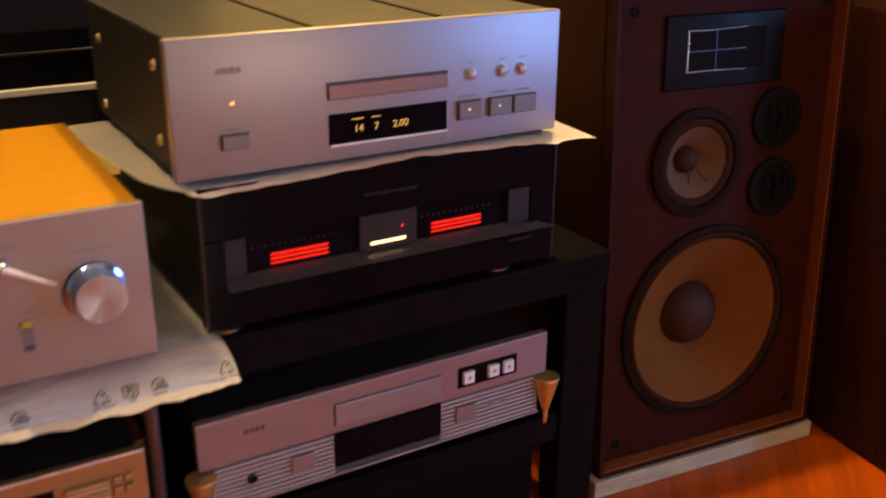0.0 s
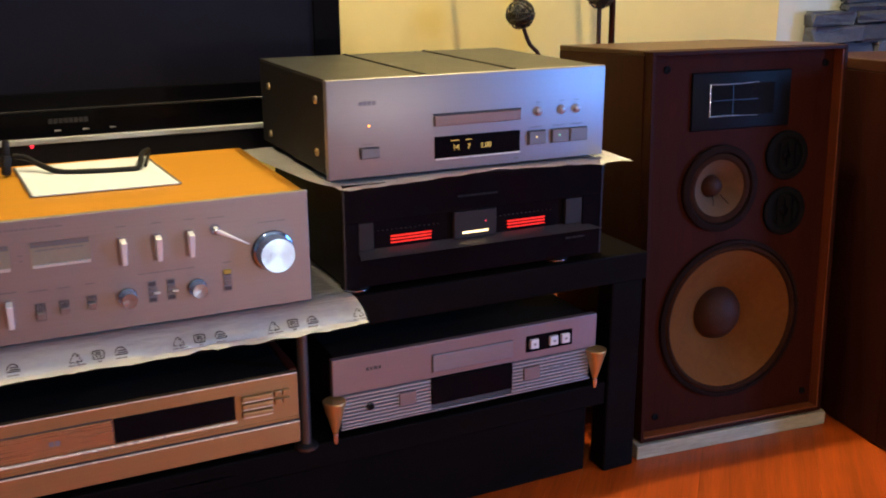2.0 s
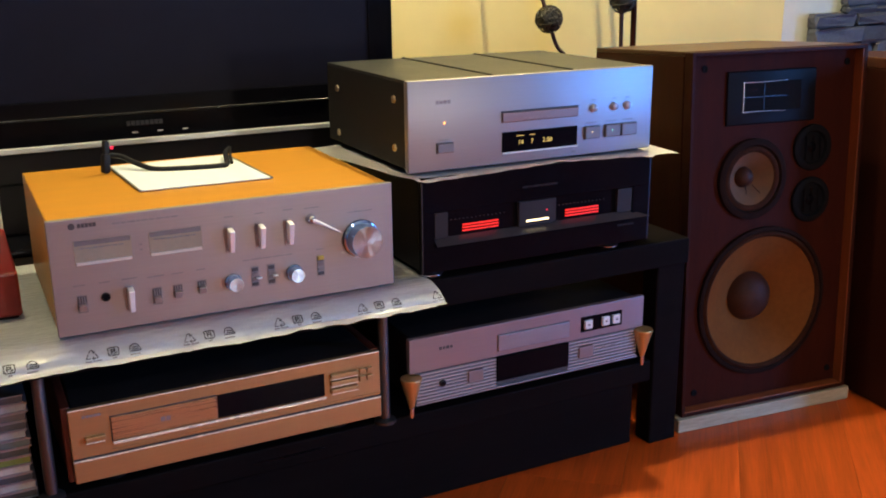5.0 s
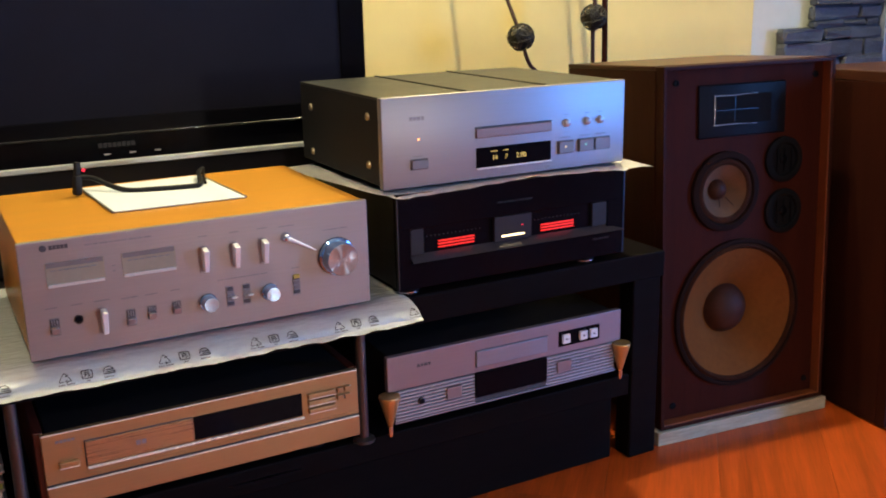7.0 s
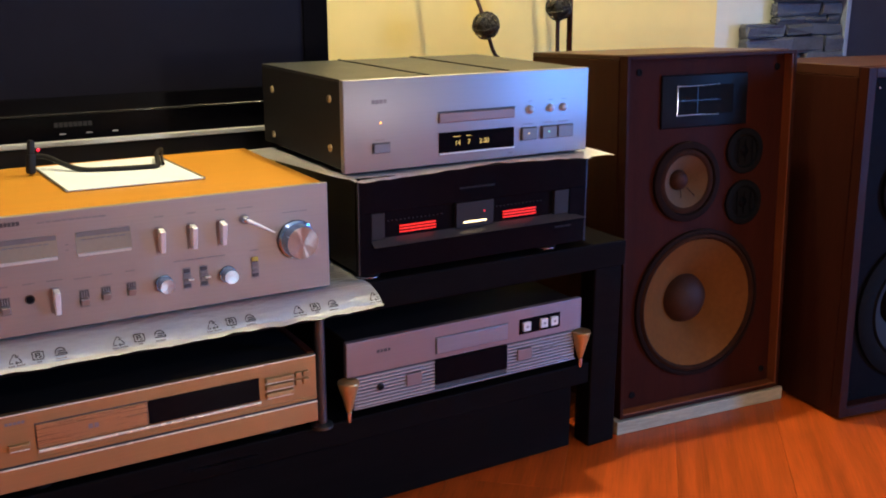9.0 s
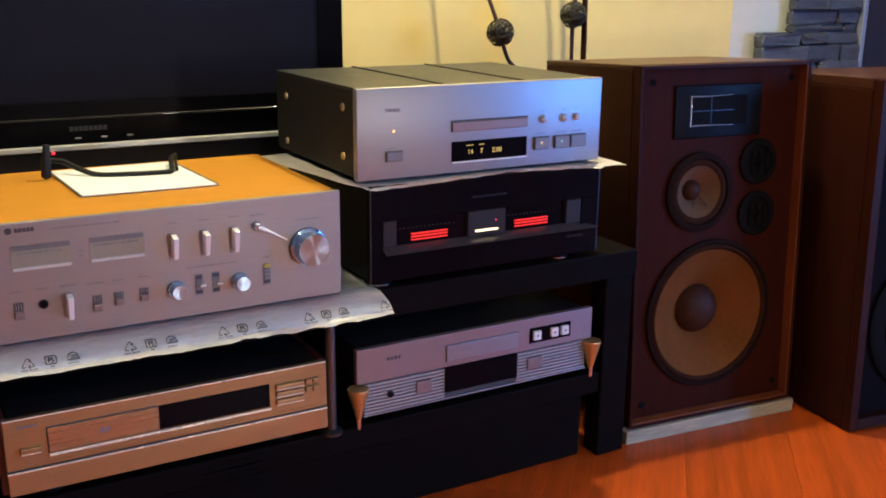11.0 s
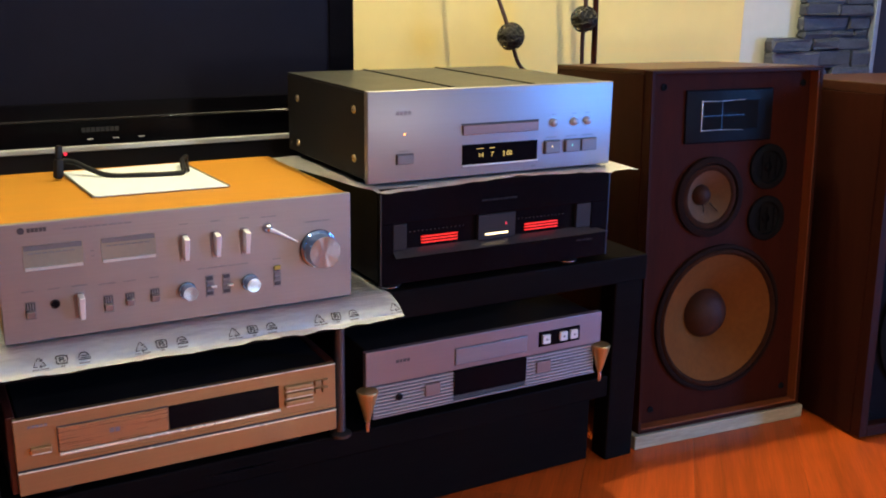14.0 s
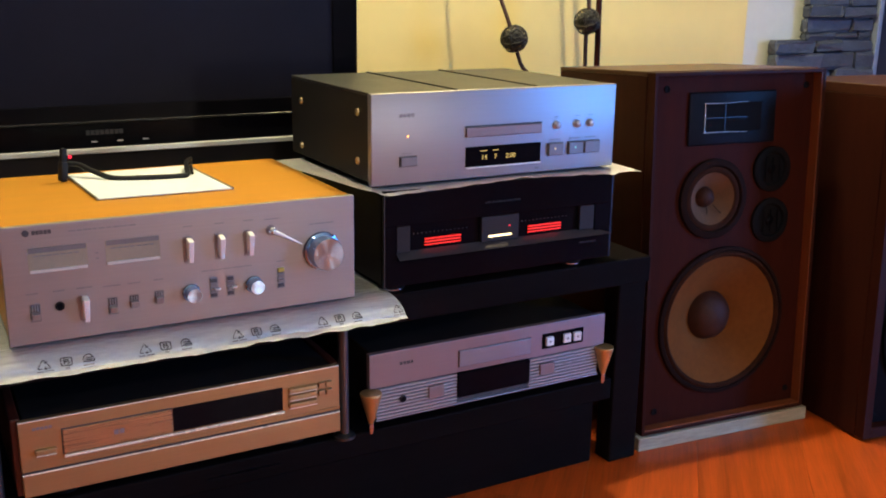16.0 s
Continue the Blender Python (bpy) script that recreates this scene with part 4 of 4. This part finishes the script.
def loudspeaker(T, BAFFLE, TRIM, CONE_PAPER, MID_PAPER, DUST_CAP, SURROUND, FOAM, ws=1.0):
    s = thing("loudspeaker", "large walnut loudspeaker with bare drivers, grille removed", "loudspeaker", group="loudspeakers")
    part("side_panel", rbox(0, T, RB, D, 0.002, H - T, 0.0015), WALNUT, s)
    part("side_panel", rbox(W - T, W, RB, D, 0.002, H - T, 0.0015), WALNUT, s)
    part("top_panel", rbox(0, W, RB, D, H - T, H, 0.0015), WALNUT_TOP_LIT, s, "walnut top panel, coloured lighter for the light on it")
    part("bottom_panel", rbox(T, W - T, RB + 0.001, D, 0, T, 0.0015), WALNUT, s)
    part("back_panel", rbox(T, W - T, D - 0.014, D - 0.002, T, H - T), BAFFLE, s)
    F0 = -0.003
    fr = part("front_frame", joined(rbox(0.0015, T, F0, RB, 0.0015, H - 0.0015, 0.001), rbox(W - T, W - 0.0015, F0, RB, 0.0015, H - 0.0015, 0.001),
                                    rbox(T, W - T, F0, RB, H - T, H - 0.0015, 0.001), rbox(T, W - T, F0, RB, 0.0015, T, 0.001)), WALNUT, s)
    part("inner_lip", joined(rbox(W - T - 0.0025, W - T, F0 + 0.002, RB, T, H - T), rbox(T, W - T - 0.003, F0 + 0.002, RB, T, T + 0.0025)), TRIM, fr, "lighter inner lip")
    bm = bmesh.new()
    loops = [[(T, T), (W - T, T), (W - T, H - T), (T, H - T)]]
    for hu, hv, hr in ((0.189, 0.199, 0.139), (0.153, 0.437, 0.062), (0.288, 0.485, 0.032), (0.290, 0.386, 0.032)):
        loops.append([(hu + hr * math.cos(i * math.pi / 20), hv + hr * math.sin(i * math.pi / 20)) for i in range(40)])
    edges = []
    for pts in loops:
        vs = [bm.verts.new((u, RB, v)) for u, v in pts]
        edges += [bm.edges.new((vs[i], vs[(i + 1) % len(vs)])) for i in range(len(vs))]
    bmesh.ops.triangle_fill(bm, edges=edges, use_beauty=True, normal=(0, -1, 0))
    for f in bm.faces:
        if f.normal.y > 0:
            f.normal_flip()
    part("baffle", bm, BAFFLE, s, "dark baffle")
    # woofer
    wu, wv = 0.189, 0.199
    wf = driver_ring("woofer", wu, wv, 0.1345 * ws, 0.1445, 0.006, FOAM, s, "black woofer frame")
    part("surround", lathe([(0.136 * ws, 0.004), (0.134 * ws, 0.0075), (0.130 * ws, 0.009), (0.1265 * ws, 0.006), (0.1245 * ws, 0.002)], (wu, RB, wv), "y", 48, (False, False)), SURROUND, wf, smooth=60)
    part("cone", lathe([(0.1265 * ws, 0.004), (0.108 * ws, -0.006), (0.075 * ws, -0.024), (0.046, -0.040), (0.040, -0.046)], (wu, RB, wv), "y", 64, (False, True)), CONE_PAPER, wf, "paper woofer cone", smooth=60)
    part("dust_cap", lathe([(0.049, -0.040), (0.044, -0.028), (0.034, -0.018), (0.020, -0.011), (0.001, -0.009)], (wu, RB, wv), "y", 40), DUST_CAP, wf, "domed dust cap", smooth=60)
    # midrange
    mu, mv = 0.153, 0.437
    md = driver_ring("midrange", mu, mv, 0.060, 0.0745, 0.007, FOAM, s, "black midrange frame")
    part("surround", lathe([(0.061, 0.004), (0.057, 0.007), (0.051, 0.005), (0.0475, 0.001)], (mu, RB, mv), "y", 40, (False, False)), SURROUND, md, smooth=60)
    part("cone", lathe([(0.049, 0.003), (0.038, -0.008), (0.018, -0.024), (0.014, -0.028)], (mu, RB, mv), "y", 48, (False, True)), MID_PAPER, md, "paper midrange cone", smooth=60)
    part("dust_cap", lathe([(0.0195, -0.022), (0.016, -0.013), (0.008, -0.008), (0.0005, -0.007)], (mu, RB, mv), "y", 32), DUST_CAP, md, smooth=60)
    for du in (-0.010, 0.022):
        part("lead_wire", tube(smooth_line([(mu + du * 0.5, RB + 0.010, mv - 0.014), (mu + du * 0.8, RB + 0.002, mv - 0.024), (mu + du * 1.0, RB - 0.000, mv - 0.029)], 8), 0.0007, 6), RUBBER, md, smooth=60)
    # two small round tweeters
    for tu, tv_ in ((0.288, 0.485), (0.290, 0.386)):
        tw = driver_ring("tweeter", tu, tv_, 0.029, 0.043, 0.005, RUBBER, s, "black tweeter")
        part("tweeter_plate", lathe([(0.030, 0.002), (0.020, -0.001), (0.016, -0.003), (0.0005, -0.003)], (tu, RB, tv_), "y", 32), RUBBER, tw, smooth=30)
        part("dome", lathe([(0.012, -0.003), (0.010, 0.002), (0.006, 0.0045), (0.0005, 0.0055)], (tu, RB, tv_), "y", 24), GLOSS_BLACK, tw, smooth=60)
        for k in range(3):
            part("guard_bar", rbox(tu - 0.018 + k * 0.0165, tu - 0.0165 + k * 0.0165, RB - 0.007, RB - 0.005, tv_ - 0.022, tv_ + 0.022, 0.0005, 1), GLOSS_BLACK, tw)
    # horn with four cells
    hn = part("horn_tweeter", rbox(0.090, 0.287, RB - 0.005, RB - 0.0002, 0.537, 0.633, 0.0024, 3), HORN_BLACK, s, "gloss black horn plate", smooth=40)
    part("horn_throat", rbox(0.124, 0.252, RB - 0.0056, RB - 0.002, 0.5600, 0.6130), RUBBER, hn)
    for vz, bow in ((0.6128, 0.0012), (0.5598, -0.0012)):
        part("horn_rim", tube(smooth_line([(0.123, RB - 0.0055, vz), (0.165, RB - 0.0065, vz - bow * 0.4), (0.220, RB - 0.0060, vz + bow)], 12), lambda t: 0.0010 - 0.0006 * t, 6), RIM, hn, "bright metal horn rim", smooth=60)
    part("horn_rim", tube([(0.1238, RB - 0.0060, 0.5600), (0.1238, RB - 0.0060, 0.6125)], 0.0012, 6), CHROME, hn, "bright metal horn rim", smooth=60)
    part("cell_divider", rbox(0.1685, 0.1698, RB - 0.0066, RB - 0.004, 0.5606, 0.6118), STEEL, hn)
    part("cell_divider", rbox(0.1255, 0.220, RB - 0.0066, RB - 0.004, 0.5855, 0.5867), STEEL, hn)
    # grille sockets in the baffle corners
    for u in (0.043, W - 0.028):
        for v in (0.036, H - 0.032):
            part("grille_socket", lathe([(0.0065, 0), (0.0065, 0.0015), (0.004, 0.002), (0.004, 0.0005)], (u, RB, v), "y", 20), RUBBER, s, smooth=40)
    return s


spk = loudspeaker(0.008, BAFFLE, WALNUT_TRIM, CONE_PAPER, MID_PAPER, DUST_CAP, SURROUND, FOAM)
spk.matrix_basis = pose(0.553, 0.009, 0.0275, -2.9, 0, -5.4)
BLACK_BAFFLE = mat("black_baffle", (0.0055, 0.0045, 0.006), 0.6, 0.0, 0.25, 8, bump=0.05, bump_scale=80, spec=0.03)
GREY_CONE = mat("grey_paper_cone", (0.032, 0.031, 0.034), 0.8, 0.0, 0.18, 14, bump=0.15, bump_scale=260, spec=0.1)
spk2 = loudspeaker(0.020, BLACK_BAFFLE, WALNUT, GREY_CONE, RUBBER, RUBBER, RUBBER, RUBBER, 0.80)
# Two tiny white dots put glints on the dark driver front
for u, v in ((0.052, 0.632), (0.089, 0.546)):
    part("glint_dot", lathe([(0.0016, 0), (0.0014, 0.0016), (0.0004, 0.0022)], (u, RB, v), "y", 12), WHITE_KEY, spk2, "tiny pale dot standing for a glint", smooth=40)
spk2.matrix_basis = pose(0.957, -0.160, 0.004, -2.0, 0, -9)
tagged(spk, "large walnut loudspeaker, leaning back on a batten, grille removed")
tagged(spk2, "dark walnut loudspeaker with black baffle and grey cone, standing flat")
bt = thing("batten", "worn grey wooden batten under the loudspeaker front", "batten", 0.74, -0.01, 0)
b = rbox(0, 0.403, 0, 0.045, 0, 0.0262, 0.002)
b.transform(pose(0.546, 0.0034, 0, 0, 0, -5.4))
part("strip", b, PLINTH, bt)

# ---- sticks with wicker balls ----
def wicker_ball(c, r, seed, parent):
    rng = random.Random(seed)
    bms = [lathe([(0.0005, -r * 0.86)] + [(r * 0.86 * math.sin(a * math.pi / 8), -r * 0.86 * math.cos(a * math.pi / 8)) for a in range(1, 8)] + [(0.0005, r * 0.86)], c, "z", 16)]
    for _ in range(26):
        ax = Vector((rng.gauss(0, 1), rng.gauss(0, 1), rng.gauss(0, 1))).normalized()
        u = ax.orthogonal().normalized()
        w = ax.cross(u)
        off, rr = rng.uniform(-0.45, 0.45), r * rng.uniform(0.96, 1.08)
        k = math.sqrt(1 - off * off)
        a0, span = rng.uniform(0, 6.28), rng.uniform(3, 6)
        bms.append(tube([Vector(c) + (ax * off + (u * math.cos(a0 + span * i / 16) + w * math.sin(a0 + span * i / 16)) * k) * rr for i in range(17)], r * 0.055, 5))
    return part("wicker_ball", joined(*bms), WICKER, parent, "black woven wicker ball", smooth=60)


SY = 0.74
for name_label, pts, r, ball in (
        ("thin dark decorative stick with a wicker ball, leaning on the wall", [(0.86, SY + 0.02, 0.0), (0.79, SY, 0.55), (0.738, SY, 0.66), (0.70, SY, 0.76), (0.64, SY + 0.08, 1.0), (0.60, SY + 0.15, 1.25)], 0.0048, (0.716, SY - 0.004, 0.7165)),
        ("thin dark decorative stick with a wicker ball beside a straight cane", [(0.955, SY, 0.0), (0.938, SY, 0.45), (0.931, SY, 0.70), (0.928, SY, 0.85), (0.925, SY + 0.14, 1.3)], 0.0055, (0.930, SY - 0.004, 0.756))):
    st = thing("decorative_stick", name_label, "stick", pts[0][0], pts[0][1], 0, group="decorative sticks")
    part("stem", tube(smooth_line(pts, 30), r), STICK, st, smooth=60)
    wicker_ball(ball, 0.030, 5, st)
cane = thing("decorative_stick", "straight reddish brown cane leaning on the wall", "stick", 0.96, SY, 0, group="decorative sticks")
part("stem", tube([(0.968, SY - 0.01, 0), (0.961, SY - 0.01, 0.7), (0.957, SY - 0.01, 0.9), (0.955, SY + 0.15, 1.4)], 0.0075, 10), WALNUT, cane, smooth=60)

# ---- stone chimney ----
chim = thing("stone_chimney", "dark grey stacked slate chimney breast", "chimney", 2.0, 0.75, 0)
FY = 0.875
part("core", joined(rbox(1.90, 2.18, FY + 0.02, WALL_Y - 0.002, 0, 1.5), rbox(1.76, 1.90, FY + 0.02, WALL_Y - 0.002, 0, 0.69)), STONE, chim)
rng = random.Random(4)
z = 0.0
while z < 1.45:
    hgt = rng.uniform(0.034, 0.055)
    if z < 0.711 < z + hgt + 0.02:
        hgt = 0.713 - z
    x = 1.738 if z < 0.69 else 1.872
    end = 2.182
    while x < end - 0.02:
        w = rng.uniform(0.10, 0.22)
        w = end - x if end - x - w < 0.05 else w
        b = rbox(x, x + w - 0.004, FY + rng.uniform(-0.018, 0.010), FY + 0.03, z, z + hgt - rng.uniform(0.002, 0.005), 0.007)
        for v in b.verts:
            v.co += Vector((rng.uniform(-1, 1), rng.uniform(-1, 1), rng.uniform(-1, 1))) * 0.0045
        part("stone", b, STONE, chim)
        x += w
    z += hgt
part("edge_strip", rbox(2.186, 2.206, FY - 0.005, FY + 0.03, 0, 1.5, 0.003), mat("bluish_edge", (0.20, 0.24, 0.34), 0.4), chim)
hearth = structure("hearth_panel", rbox(2.208, 2.95, FY + 0.01, WALL_Y - 0.003, 0, 1.6), mat("dark_blue_panel", (0.012, 0.016, 0.04), 0.3), "dark bluish panel beside the stone chimney")

# ---- floor ----
structure("floor", rbox(LEFT_X - 0.1, RIGHT_X + 0.1, BACK_Y - 0.1, WALL_Y + 0.1, -0.08, -0.0025), GAP, "cherry red laminate plank floor")
floor = bpy.data.objects["floor"]
PW, PL = 0.193, 1.28
cache = {}


def plank_mesh(length):
    key = round(length, 3)
    if key not in cache:
        bm = rbox(0.0002, PW - 0.0002, 0.0002, length - 0.0002, -0.008, 0.0, 0.0004, 1)
        me = bpy.data.meshes.new("plank")
        bm.to_mesh(me)
        bm.free()
        me.materials.append(FLOOR_WOOD)
        cache[key] = me
    return cache[key]


# the planks run aslant to the walls and are cut along them
TURN_Z, MID = -42.0, Vector(((LEFT_X + RIGHT_X) / 2, (BACK_Y + WALL_Y) / 2, 0))
LAY = Matrix.Translation(MID) @ pose(0, 0, 0, 0, 0, TURN_Z)
SIDES = ((Vector((LEFT_X, 0, 0)), Vector((-1, 0, 0))), (Vector((RIGHT_X, 0, 0)), Vector((1, 0, 0))), (Vector((0, BACK_Y, 0)), Vector((0, -1, 0))), (Vector((0, WALL_Y, 0)), Vector((0, 1, 0))))
for i in range(-21, 21):
    y = -5.2 + 0.41 * (i * 7 % 3)
    while y < 4.2:
        m = LAY @ pose(i * PW, y, 0)
        y += PL
        corners = [m @ Vector((u, v, 0)) for u in (0, PW) for v in (0, PL)]
        over = [[(c - p).dot(n) > 0 for c in corners] for p, n in SIDES]
        if any(all(o) for o in over):
            continue
        if any(any(o) for o in over):
            bm = rbox(0.0002, PW - 0.0002, 0.0002, PL - 0.0002, -0.008, 0.0, 0.0004, 1)
            back = m.inverted()
            for p, n in SIDES:
                bmesh.ops.bisect_plane(bm, geom=bm.verts[:] + bm.edges[:] + bm.faces[:], plane_co=back @ p, plane_no=back.to_3x3() @ n, clear_outer=True)
            if not bm.faces:
                continue
            me = bpy.data.meshes.new("plank")
            bm.to_mesh(me)
            bm.free()
            me.materials.append(FLOOR_WOOD)
        else:
            me = plank_mesh(PL)
        pl = new("plank", me)
        pl.parent = floor
        pl.matrix_basis = m
